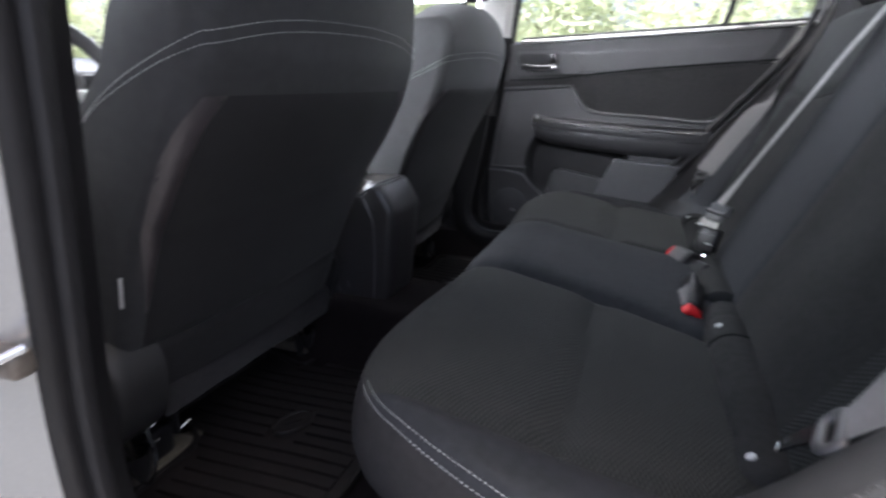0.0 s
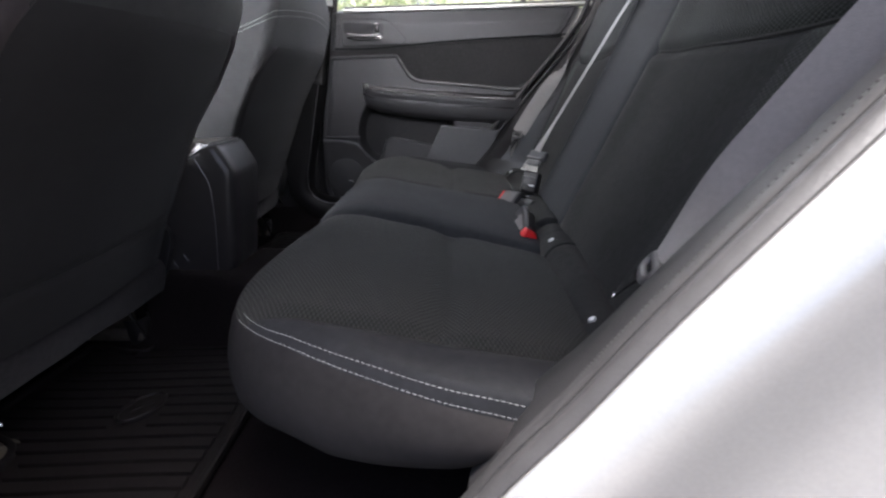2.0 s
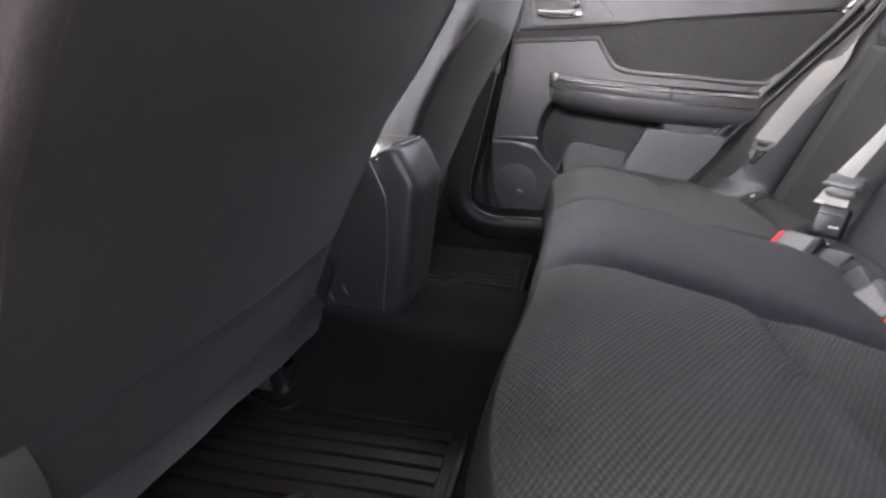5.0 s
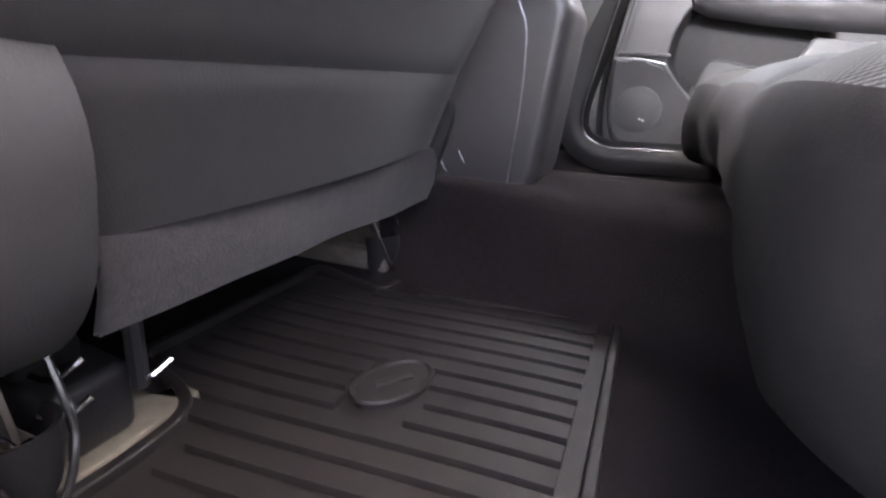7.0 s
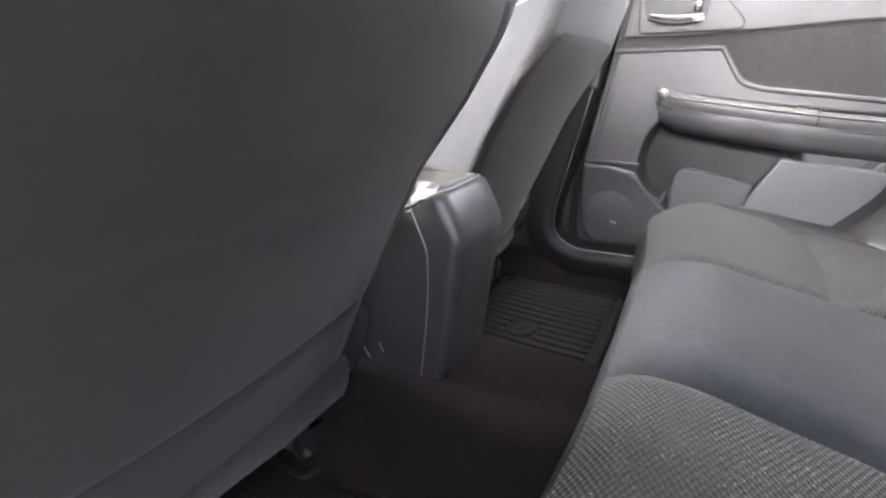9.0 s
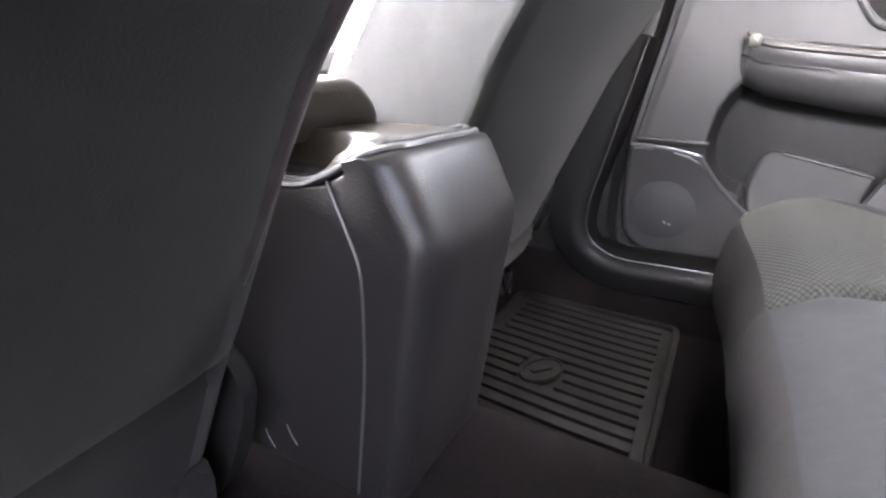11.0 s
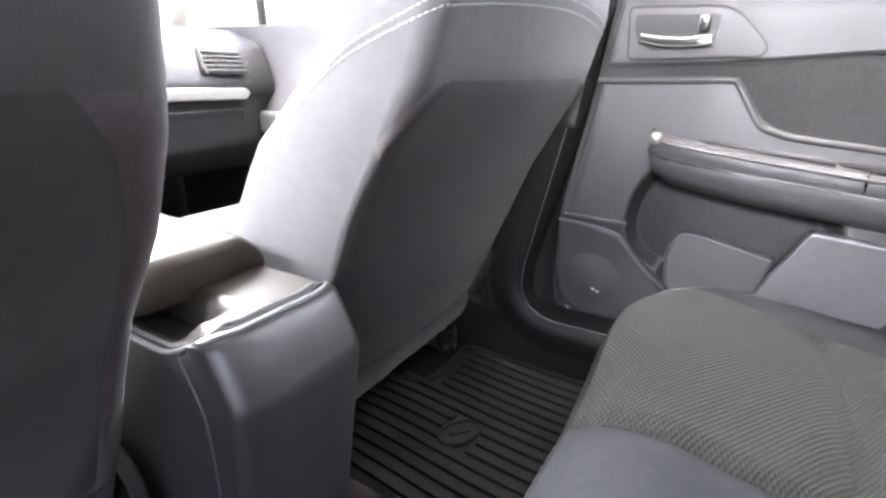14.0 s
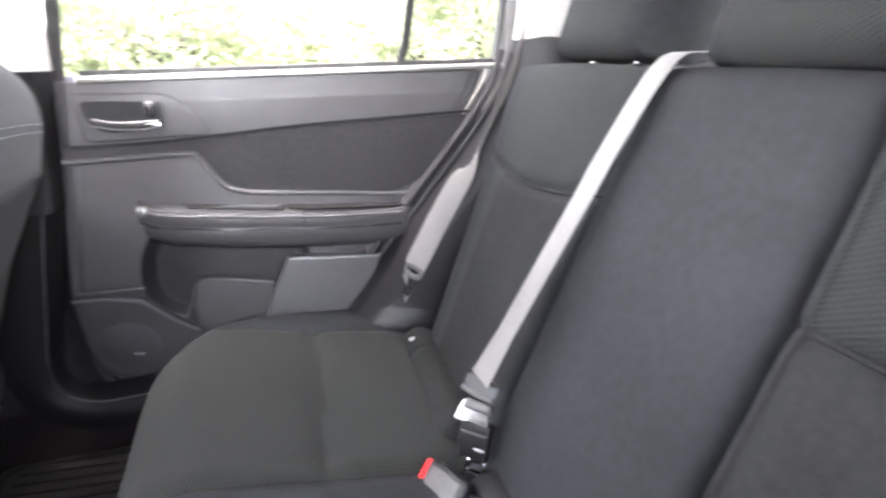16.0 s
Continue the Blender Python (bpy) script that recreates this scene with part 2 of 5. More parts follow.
def disc(r, depth, m, n=20, bevel=0.0):
    bm = bmesh.new()
    bmesh.ops.create_cone(bm, cap_ends=True, segments=n, radius1=r, radius2=r, depth=depth)
    if bevel:
        bmesh.ops.bevel(bm, geom=[e for e in bm.edges if len(e.link_faces) == 2 and any(len(f.verts) > 4 for f in e.link_faces)],
                        offset=bevel, segments=2, profile=0.5, affect="EDGES")
    bmesh.ops.transform(bm, matrix=m, verts=bm.verts)
    return bm


def plate(poly, depth, place, bevel=0.0, seg=2):
    """A flat outline (u, v) given a thickness along w; place(u, v, w) gives its point."""
    bm = bmesh.new()
    a = [bm.verts.new((u, v, 0)) for u, v in poly]
    f = bm.faces.new(a)
    r = bmesh.ops.extrude_face_region(bm, geom=[f])
    top = [v for v in r["geom"] if isinstance(v, bmesh.types.BMVert)]
    for v in top:
        v.co.z = depth
    if bevel:
        es = [e for e in bm.edges if all(abs(v.co.z - depth) < 1e-6 for v in e.verts)]
        bmesh.ops.bevel(bm, geom=es, offset=bevel, segments=seg, profile=0.5, affect="EDGES")
    if bevel > 0.0015:
        tops = [f for f in bm.faces if len(f.verts) > 4 and all(abs(v.co.z - depth) < 1e-6 for v in f.verts)]
        bmesh.ops.inset_region(bm, faces=tops, thickness=0.002)
    big = [f for f in bm.faces if len(f.verts) > 4]
    bmesh.ops.triangulate(bm, faces=big)
    for v in bm.verts:
        v.co = place(*v.co)
    return bm


def merge(*bms):
    out = bmesh.new()
    for b in bms:
        me = bpy.data.meshes.new("tmp")
        b.to_mesh(me)
        b.free()
        out.from_mesh(me)
        bpy.data.meshes.remove(me)
    return out


def rounded(poly, r, n=5):
    """Corners of a polygon rounded; r one radius or one for each corner."""
    out = []
    m = len(poly)
    for i in range(m):
        p, a, b = Vector(poly[i]), Vector(poly[i - 1]), Vector(poly[(i + 1) % m])
        q = r[i] if isinstance(r, (list, tuple)) else r
        if q <= 0:
            out.append(tuple(p))
            continue
        da, db = (a - p), (b - p)
        ca, cb = p + da.normalized() * min(q, da.length * 0.49), p + db.normalized() * min(q, db.length * 0.49)
        for k in range(n + 1):
            t = k / n
            out.append(tuple((1 - t) ** 2 * ca + 2 * t * (1 - t) * p + t * t * cb))
    return out


def quilt(A, T, b0, b1, height, place, skirt, zone=None, fall=None):
    """An upholstered slab: a grid over (a, b), b running from b0(a) to b1(a), raised by height(a, b), with a skirt round its edge.
    Returns a dict of bmeshes by zone; the skirt belongs to the zone 'side'."""
    grid = [[(a, b0(a) + (b1(a) - b0(a)) * t) for t in T] for a in A]
    bms = {}

    def face(z, pts):
        bm, seen = bms.setdefault(z, (bmesh.new(), {}))
        vs = []
        for p in pts:
            key = tuple(round(c, 6) for c in p)
            if key not in seen:
                seen[key] = bm.verts.new(p)
            if seen[key] not in vs:
                vs.append(seen[key])
        if len(vs) > 2:
            try:
                bm.faces.new(vs)
            except ValueError:
                pass
    pos = [[Vector(place(a, b, height(a, b))) for a, b in col] for col in grid]
    for i in range(len(A) - 1):
        for j in range(len(T) - 1):
            q = (grid[i][j], grid[i + 1][j], grid[i + 1][j + 1], grid[i][j + 1])
            ca, cb = sum(p[0] for p in q) / 4, sum(p[1] for p in q) / 4
            face(zone(ca, cb) if zone else "top", (pos[i][j], pos[i + 1][j], pos[i + 1][j + 1], pos[i][j + 1]))
    n, m = len(A), len(T)
    loop = [(i, 0) for i in range(n)] + [(n - 1, j) for j in range(1, m)] + [(i, m - 1) for i in range(n - 2, -1, -1)] + [(0, j) for j in range(m - 2, 0, -1)]
    flat = [Vector(grid[i][j]) for i, j in loop]
    rings = [[pos[i][j] for i, j in loop]]
    cs = [height(*grid[i][j]) for i, j in loop]
    norms = []
    for k in range(len(loop)):
        d = flat[(k + 2) % len(loop)] - flat[k - 2]
        norms.append(Vector((d.y, -d.x)).normalized() if d.length > 1e-9 else Vector((0, 0)))
    for grow, drop in skirt:
        rings.append([Vector(place(*(flat[k] + norms[k] * grow), cs[k] - drop * (fall(*flat[k]) if fall else 1))) for k in range(len(loop))])
    for r, s in zip(rings, rings[1:]):
        for k in range(len(loop)):
            j = (k + 1) % len(loop)
            face("side", (r[k], r[j], s[j], s[k]))
    face("side", rings[-1])
    return {z: v[0] for z, v in bms.items()}


def spaced(*stops, step=0.012):
    """Values that hit every stop, about step apart."""
    out = [stops[0]]
    for a, b in zip(stops, stops[1:]):
        n = max(1, round((b - a) / step))
        out += [a + (b - a) * (i + 1) / n for i in range(n)]
    return out


def stitches(path, r=0.0008, dash=0.0055, gap=0.0025):
    """Small dashes of thread along a path."""
    path = [Vector(p) for p in path]
    bm = bmesh.new()
    acc, start, on = 0.0, path[0], True
    bits = []
    for a, b in zip(path, path[1:]):
        left = (b - a).length
        d = (b - a).normalized() if left > 0 else Vector((1, 0, 0))
        p = a
        while left > 1e-7:
            need = (dash if on else gap) - acc
            if left >= need:
                p = p + d * need
                left -= need
                if on:
                    bits.append((start, p))
                start, on, acc = p, not on, 0.0
            else:
                acc += left
                p, left = b, 0
    for s, e in bits:
        d = (e - s).normalized()
        u = d.cross(Vector((0.3, 0.2, 1))).normalized()
        w = d.cross(u)
        ends = []
        for c, k in ((s, 0.4), ((s + e) / 2, 1.0), (e, 0.4)):
            ends.append([bm.verts.new(c + (u * math.cos(t) + w * math.sin(t)) * r * k) for t in (0.8, 2.37, 3.94, 5.5)])
        for x, y in zip(ends, ends[1:]):
            for i in range(4):
                bm.faces.new((x[i], x[(i + 1) % 4], y[(i + 1) % 4], y[i]))
    return bm


def bumpy(x, c, w):
    return math.exp(-((x - c) / w) ** 2)


def lin(x, xs, ys):
    return float(np.interp(x, xs, ys))


def edge_roll(d, r):
    """How far a rounded edge has dropped at the distance d from it."""
    d = max(0.0, min(d, r))
    return r - math.sqrt(max(0.0, r * r - (r - d) ** 2))


# ---- outside ----
def outdoor():
    bm = bmesh.new()
    bmesh.ops.create_grid(bm, x_segments=20, y_segments=20, size=150)
    bmesh.ops.translate(bm, vec=(0, 0, -0.42), verts=bm.verts)
    tagged(part("ground", bm, ASPHALT), "grey asphalt yard round the parked car", "ground", kind="structure")
    bm = bmesh.new()
    bmesh.ops.create_grid(bm, x_segments=40, y_segments=10, size=1)
    for v in bm.verts:
        v.co = Vector((v.co.x * 90, 28 + v.co.y * 16, -0.40 + 0.25 * noise.noise(v.co * 5)))
    tagged(part("verge", bm, GRASS), "green grass verge behind the yard", "grass", kind="structure")
    rnd = random.Random(4)
    for i in range(13):
        x = -34 + i * 6.0 + rnd.uniform(-1.5, 1.5)
        y = 24 + rnd.uniform(-2, 4)
        h = rnd.uniform(4.5, 7.5)
        tree = thing("tree", (x, y, -0.42), "leafy green roadside tree in daylight", "tree", "trees behind the yard")
        path = smooth_path([(x, y, -0.5), (x + 0.1, y, h * 0.3), (x - 0.1, y + 0.1, h * 0.75)], 4)
        limbs = [loft([[p + Vector((math.cos(a), math.sin(a), 0)) * (0.17 - 0.12 * k / len(path)) for a in np.linspace(0, 5.6, 8)] for k, p in enumerate(path)])]
        for k in range(5):
            a = rnd.uniform(0, 6.28)
            s = Vector((x, y, h * rnd.uniform(0.25, 0.6)))
            e = s + Vector((math.cos(a) * 2.2, math.sin(a) * 2.2, 1.8))
            limbs.append(tube([s, (s + e) / 2 + Vector((0, 0, 0.12)), e], 0.04, 6))
        part("trunk", merge(*limbs), BARK, tree)
        clumps = [(Vector((x + rnd.gauss(0, 2.0), y + rnd.gauss(0, 1.4), h * rnd.uniform(0.0, 1.0) ** 1.4)), rnd.uniform(0.7, 1.4)) for _ in range(64)]
        verts, faces = [], []
        for c, r in clumps:
            for _ in range(150):
                p = c + Vector((rnd.gauss(0, r * 0.6), rnd.gauss(0, r * 0.6), rnd.gauss(0, r * 0.5)))
                if p.z < -0.35:
                    continue
                u = Vector((rnd.gauss(0, 1), rnd.gauss(0, 1), rnd.gauss(0, 1))).normalized() * rnd.uniform(0.11, 0.21)
                w = u.orthogonal().normalized() * u.length * 0.5
                k = len(verts)
                verts += [p - u, p + w, p + u, p - w]
                faces.append((k, k + 1, k + 2, k + 3))
        me = bpy.data.meshes.new("crown")
        me.from_pydata(verts, [], faces)
        me.materials.append(LEAF)
        crown = new("crown", me)
        crown.parent = tree
        crown.matrix_parent_inverse = tree.matrix_basis.inverted()


outdoor()

# ---- car body ----
def smooth2(pts, per=6):
    return [(p.x, p.y) for p in smooth_path([(a, b, 0) for a, b in pts], per)]


MID = 0.71
FAR = 1.42


# the rear edge of the rear door openings, going up over the wheel arch (x, z)
ARCH = [(0.36, 0.085), (0.46, 0.15), (0.535, 0.25), (0.58, 0.306), (0.645, 0.394), (0.757, 0.533), (0.86, 0.66), (0.915, 0.76), (0.935, 0.95), (0.90, 1.10)]
# the front edge of the rear door openings, along the B-pillar
BEDGE = [(0.20, 0.085), (0.10, 0.090), (0.055, 0.12), (0.040, 0.18), (0.045, 0.30), (0.065, 0.42), (0.090, 0.55), (0.118, 0.72), (0.16, 0.95), (0.21, 1.10)]


def opening_loop():
    a = smooth_path([(x, 0, z) for x, z in BEDGE], 6)
    b = smooth_path([(x, 0, z) for x, z in ARCH], 6)
    return [(p.x, p.z) for p in a], [(p.x, p.z) for p in b]


B_CURVE, C_CURVE = opening_loop()
B_FAR = [(x - lin(z, [0.10, 0.30, 0.70, 1.0], [0.012, 0.017, 0.028, 0.030]), z) for x, z in B_CURVE]


def strip(curve, profile, sign, y0):
    """A band that follows a curve in x, z. Profile: (distance outwards from the opening, y outwards)."""
    rings = []
    for i, (x, z) in enumerate(curve):
        x0, z0 = curve[max(i - 1, 0)]
        x1, z1 = curve[min(i + 1, len(curve) - 1)]
        d = Vector((x1 - x0, z1 - z0)).normalized()
        n = Vector((d.y, -d.x)) * sign
        rings.append([(x + n.x * s, y0(y), z + n.y * s) for s, y in profile])
    return rings


def car_shell():
    shell = thing("car_body", (0.0, MID, -0.2), "silver station car body with its roof, pillars and sills", "car body", kind="structure")
    # floor pan and tunnel
    prof = [(-0.14, 0.115), (-0.12, 0.075), (-0.06, 0.035), (-0.04, 0.0), (0.50, 0.0), (0.545, 0.015), (0.575, 0.06), (0.60, 0.12), (0.625, 0.142), (0.71, 0.147)]
    prof = prof + [(2 * MID - y, z) for y, z in reversed(prof[:-1])]
    rings = [[(x, y, z) for y, z in prof] for x in (-1.5, -0.4, 0.0, 0.3)]
    rings += [[(0.62, y, max(z, 0.12) if 0.0 < y < 1.42 else z) for y, z in prof], [(1.7, y, max(z, 0.30) if -0.05 < y < 1.47 else z) for y, z in prof]]
    under = [[(x, y, z - 0.05) for x, y, z in r] for r in rings]
    bm = merge(loft(rings, False), loft(under, False))
    part("floor_carpet", bm, CARPET, shell, "dark carpet over the floor pan and tunnel")
    # roof lining and roof skin
    for nm, dz, m, over in (("headliner", 0.0, HEADLINER, 0.0), ("roof", 0.05, PAINT, 0.03)):
        rings = []
        for x in np.linspace(-0.75, 1.75, 14):
            crown = 1.19 - 0.10 * ((x - 0.3) / 1.3) ** 2
            rings.append([(x, y, crown + dz - (0.10 + 0.02 * abs(x)) * abs((y - MID) / 0.62) ** 2.6) for y in np.linspace(0.04 - over, 1.38 + over, 19)])
        part(nm, loft(rings, False), m, shell)
    for side in (0, 1):
        def Y(y):
            return y if side == 0 else 2 * MID - y
        curve_b = B_CURVE if side == 0 else B_FAR
        # B-pillar trim, dark below and pale above
        rings = []
        for x, z in curve_b[4:]:
            w = lin(z, [0.1, 0.5, 1.1], [0.20, 0.13, 0.09])
            lean = lin(z, [0.0, 0.7, 1.1], [0.0, 0.0, 0.09])
            rings.append([(x, Y(-0.02 + lean), z), (x - 0.015, Y(0.012 + lean), z), (x - w * 0.5, Y(0.022 + lean), z), (x - w + 0.015, Y(0.012 + lean), z), (x - w, Y(-0.02 + lean), z), (x - w * 0.5, Y(-0.07 + lean), z)])
        cut = next(i for i, (x, z) in enumerate(curve_b[4:]) if z > 0.74)
        part("pillar_lower_trim", loft(rings[:cut + 1]), DARKPL if side == 0 else SATINPL, shell)
        part("pillar_upper_trim", loft(rings[cut:]), PILLAR, shell, "pale grey upper pillar trim")
        # sheet metal of the B-pillar outside the seal
        part("pillar_panel", loft(strip(curve_b, [(0.008, -0.050), (0.002, -0.060), (0.012, -0.068), (0.035, -0.078), (0.065, -0.095), (0.11, -0.12), (0.16, -0.13), (0.16, -0.09)], -1, Y), False), PAINT, shell)
        part("pillar_seal", loft(strip(curve_b, [(-0.004, -0.018), (-0.004, -0.030), (0.000, -0.036), (-0.003, -0.042), (-0.002, -0.052), (0.004, -0.058), (0.010, -0.056)], -1, Y), False), SEAL, shell, "ribbed black pillar seal")
        # rear quarter: jamb with its ridge and step, then the outer skin
        jamb = [(0.012, -0.050), (0.004, -0.058), (0.003, -0.062), (0.007, -0.067), (0.013, -0.073), (0.021, -0.082), (0.030, -0.089), (0.040, -0.0925), (0.055, -0.0938), (0.075, -0.0942), (0.092, -0.0955), (0.110, -0.100), (0.135, -0.110), (0.165, -0.125), (0.20, -0.142), (0.25, -0.162), (0.32, -0.180), (0.40, -0.190), (0.62, -0.195)]
        part("quarter_panel", loft(strip(C_CURVE[6:], jamb, 1, Y), False), PAINT, shell, "silver door jamb and quarter panel")
        # rubber seals
        loop = list(reversed(curve_b)) + C_CURVE
        path = [(x, Y(-0.028), z) for x, z in loop]
        bead = rounded([(0.012, -0.004), (0.010, 0.010), (0.0, 0.016), (-0.010, 0.010), (-0.012, -0.004), (0, -0.009)], 0.004, 2)
        cut = len(curve_b) + 8
        part("door_seal", sweep(smooth_path(path[:cut:3] + path[cut:cut + 1], 3), bead, (0, 1, 0)), SEAL, shell, "black rubber door seal")
        rim = [(0.007, -0.031), (0.002, -0.034), (-0.001, -0.042), (-0.001, -0.050), (0.003, -0.057), (0.012, -0.058), (0.020, -0.045), (0.014, -0.031)]
        # rear run in lighter grey than the front one, for the sky it reflects
        part("arch_seal", loft(strip(loop[cut - 1:], rim, 1, Y)), LIP, shell, "dark grey door seal")
        # grey lip between the trim and the seal over the wheel arch
        part("seal_lip", loft(strip(C_CURVE[8:], [(0.010, -0.030), (0.0075, -0.027), (0.006, -0.022), (0.0075, -0.012), (0.012, -0.002), (0.020, 0.007), (0.030, 0.012)], 1, Y), False), LIP, shell, "grey seal lip")
        teeth = []
        for i, (x, z) in enumerate(smooth2([c for c in C_CURVE[12:-8:3]], 14)):
            teeth.append(rbox((0.004, 0.007, 0.0024), 0.0007, pose(x + 0.0078, Y(-0.010), z - 0.0065, 0, 40, 0), 1))
        part("lip_ribs", merge(*teeth), LIP, shell)
        groove = [r[0] for r in strip(C_CURVE[10:-4], [(0.0045, -0.0300)], 1, Y)]
        part("lip_groove", tube(groove, 0.0016, 6), SEAM, shell)
        # scuff plate round the foot of the far door opening, flaring up the pillar
        if side == 1:
            line = smooth2([(0.046, 0.515), (0.031, 0.445), (0.015, 0.370), (-0.002, 0.290), (-0.016, 0.225), (-0.019, 0.180), (-0.012, 0.155), (0.006, 0.134), (0.053, 0.117), (0.143, 0.119), (0.30, 0.122), (0.46, 0.126)], 8)
            rings = []
            for k, (x, z) in enumerate(line):
                x0, z0 = line[max(k - 1, 0)]
                x1, z1 = line[min(k + 1, len(line) - 1)]
                d = Vector((x1 - x0, z1 - z0)).normalized()
                n = Vector((-d.y, d.x))
                up = min(1.0, max(0.0, (z - 0.14) / 0.16))
                rings.append([(x + n.x * u, y, z + n.y * u) for u, y in ((-0.060 - 0.03 * up, 1.366 - 0.01 * up), (-0.030, 1.358 + 0.012 * up), (-0.012, 1.362 + 0.010 * up), (-0.003, 1.369 + 0.008 * up), (0.000, 1.373 + 0.008 * up), (0.004, 1.381 + 0.006 * up), (0.010, 1.396), (0.014, 1.412), (0.013, 1.428))])
            part("scuff_plate", loft(rings, False), SCUFF, shell, "matt black plastic scuff plate flaring up the pillar")
            # thin bright tube added as the highlight on the plate and pillar edge
            part("scuff_edge", tube([(x + 0.0006, 1.3735 - 0.010 * min(1.0, max(0.0, (z - 0.15) / 0.1)), z + 0.0012) for x, z in line if x < 0.46], 0.0013), SATIN, shell, "bright rounded edge of the scuff plate")
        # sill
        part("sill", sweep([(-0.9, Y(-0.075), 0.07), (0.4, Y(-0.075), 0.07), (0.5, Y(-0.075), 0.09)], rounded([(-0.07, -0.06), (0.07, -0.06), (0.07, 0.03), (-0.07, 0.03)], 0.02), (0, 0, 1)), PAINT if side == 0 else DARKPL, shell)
        rings = []
        for x in np.linspace(-0.85, 0.50, 12):
            rings.append([(x, Y(y), z) for y, z in ((0.055, 0.0), (0.045, 0.05), (0.02, 0.098), (-0.015, 0.105), (-0.03, 0.095))])
        # near trim coloured lighter for outside light, far one in carpet colour for shade
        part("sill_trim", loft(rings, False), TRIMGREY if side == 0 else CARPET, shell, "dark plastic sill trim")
        # wheel arch and side trim beside the seat
        rings = []
        for i, (x, z) in enumerate(C_CURVE[8:]):
            j = i / (len(C_CURVE) - 9)
            q = max(0.0, 1 - 1.6 * j)
            rings.append([(x + 0.020, Y(0.006), z - 0.010), (x + 0.030 - 0.006 * q, Y(0.012 + 0.05 * j + 0.018 * q), z - 0.010 + 0.006 * q), (x + 0.06 - 0.024 * q, Y(0.03 + 0.06 * j + 0.045 * q), z - 0.006 + 0.006 * q), (x + 0.10 - 0.04 * q, Y(0.06 + 0.06 * j + 0.06 * q), z - 0.01), (x + 0.22 - 0.06 * q, Y(0.10 + 0.05 * q), z - 0.03), (x + 0.60, Y(0.10), z)])
        k = next(i for i, (x, z) in enumerate(C_CURVE[8:]) if z > 0.80)
        # light falls differently on each side; that is put into the two greys
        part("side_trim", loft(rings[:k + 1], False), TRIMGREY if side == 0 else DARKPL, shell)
        part("rear_pillar_trim", loft(rings[k:], False), PILLAR, shell, "pale grey rear pillar trim")
        # cargo side wall below the rear side glass, and the rear corner pillar
        part("cargo_wall", plate([(0.85, 0.2), (1.70, 0.2), (1.70, 0.82), (0.98, 0.80)], 0.04, lambda u, v, w: (u, Y(0.06 - w), v)), DARKPL, shell)
        part("corner_pillar", sweep(smooth_path([(1.62, Y(0.05), 0.78), (1.50, Y(0.08), 0.98), (1.36, Y(0.13), 1.12)], 4), rounded([(-0.09, -0.03), (0.09, -0.03), (0.09, 0.03), (-0.09, 0.03)], 0.02), (0, 1, 0)), PILLAR, shell)
        # A-pillar and door-top rail
        part("front_pillar", sweep(smooth_path([(-1.32, Y(0.0), 0.66), (-0.98, Y(0.03), 0.90), (-0.62, Y(0.09), 1.08), (-0.2, Y(0.10), 1.13), (0.25, Y(0.10), 1.135), (0.95, Y(0.10), 1.12)], 6), rounded([(-0.05, -0.035), (0.05, -0.035), (0.05, 0.035), (-0.05, 0.035)], 0.02), (0, 1, 0)), PILLAR, shell)
    # double bead of the far door's rear seal, seen between the door trim and the side trim
    for off, r, y in ((-0.004, 0.0075, 1.404), (0.017, 0.0060, 1.400)):
        bead = []
        for k, (x, z) in enumerate(C_CURVE[10:-10]):
            d = Vector(C_CURVE[k + 11]) - Vector(C_CURVE[k + 9])
            d.normalize()
            bead.append((x + d.y * off, y, z - d.x * off))
        part("gap_seal", tube(smooth_path(bead[::3], 3), r, 8), SEAL, shell, "black rear door seal bead")
    # tailgate
    part("tailgate", plate([(0.02, 0.15), (1.40, 0.15), (1.40, 0.80), (0.02, 0.80)], 0.06, lambda u, v, w: (1.72 + w, u, v)), DARKPL, shell)
    # bulkhead below the windscreen
    part("bulkhead", plate([(-0.12, -0.1), (1.54, -0.1), (1.54, 0.66), (-0.12, 0.66)], 0.05, lambda u, v, w: (-1.38 + w, u, v)), DARKPL, shell)
    # small bracket on the pillar
    m = pose(0.055, -0.078, 0.395, 0, 0, 0)
    latch = part("latch", rbox((0.05, 0.022, 0.024), 0.006, m), STEEL, shell, "greased steel latch")
    part("latch_pin", tube([(0.03, -0.075, 0.385), (0.035, -0.10, 0.385), (0.075, -0.10, 0.405), (0.08, -0.075, 0.41)], 0.004), CHROME, latch)
    part("clip", rbox((0.010, 0.006, 0.022), 0.002, pose(0.535, -0.048, 0.205, 0, 25, 0)), SNAP, shell, "pale plastic clip")
    return shell


car_shell()


# ---- doors ----
def interp_edge(curve, z):
    for (x0, z0), (x1, z1) in zip(curve, curve[1:]):
        if z0 <= z <= z1:
            return x0 + (x1 - x0) * (z - z0) / max(1e-6, z1 - z0)
    return curve[-1][0]


def door_skin_y(z):
    """The inner face of the far rear door, y at a height."""
    return lin(z, [0.08, 0.20, 0.29, 0.345, 0.42, 0.52, 0.62, 0.70, 0.76], [1.460, 1.449, 1.430, 1.413, 1.413, 1.418, 1.424, 1.422, 1.434])


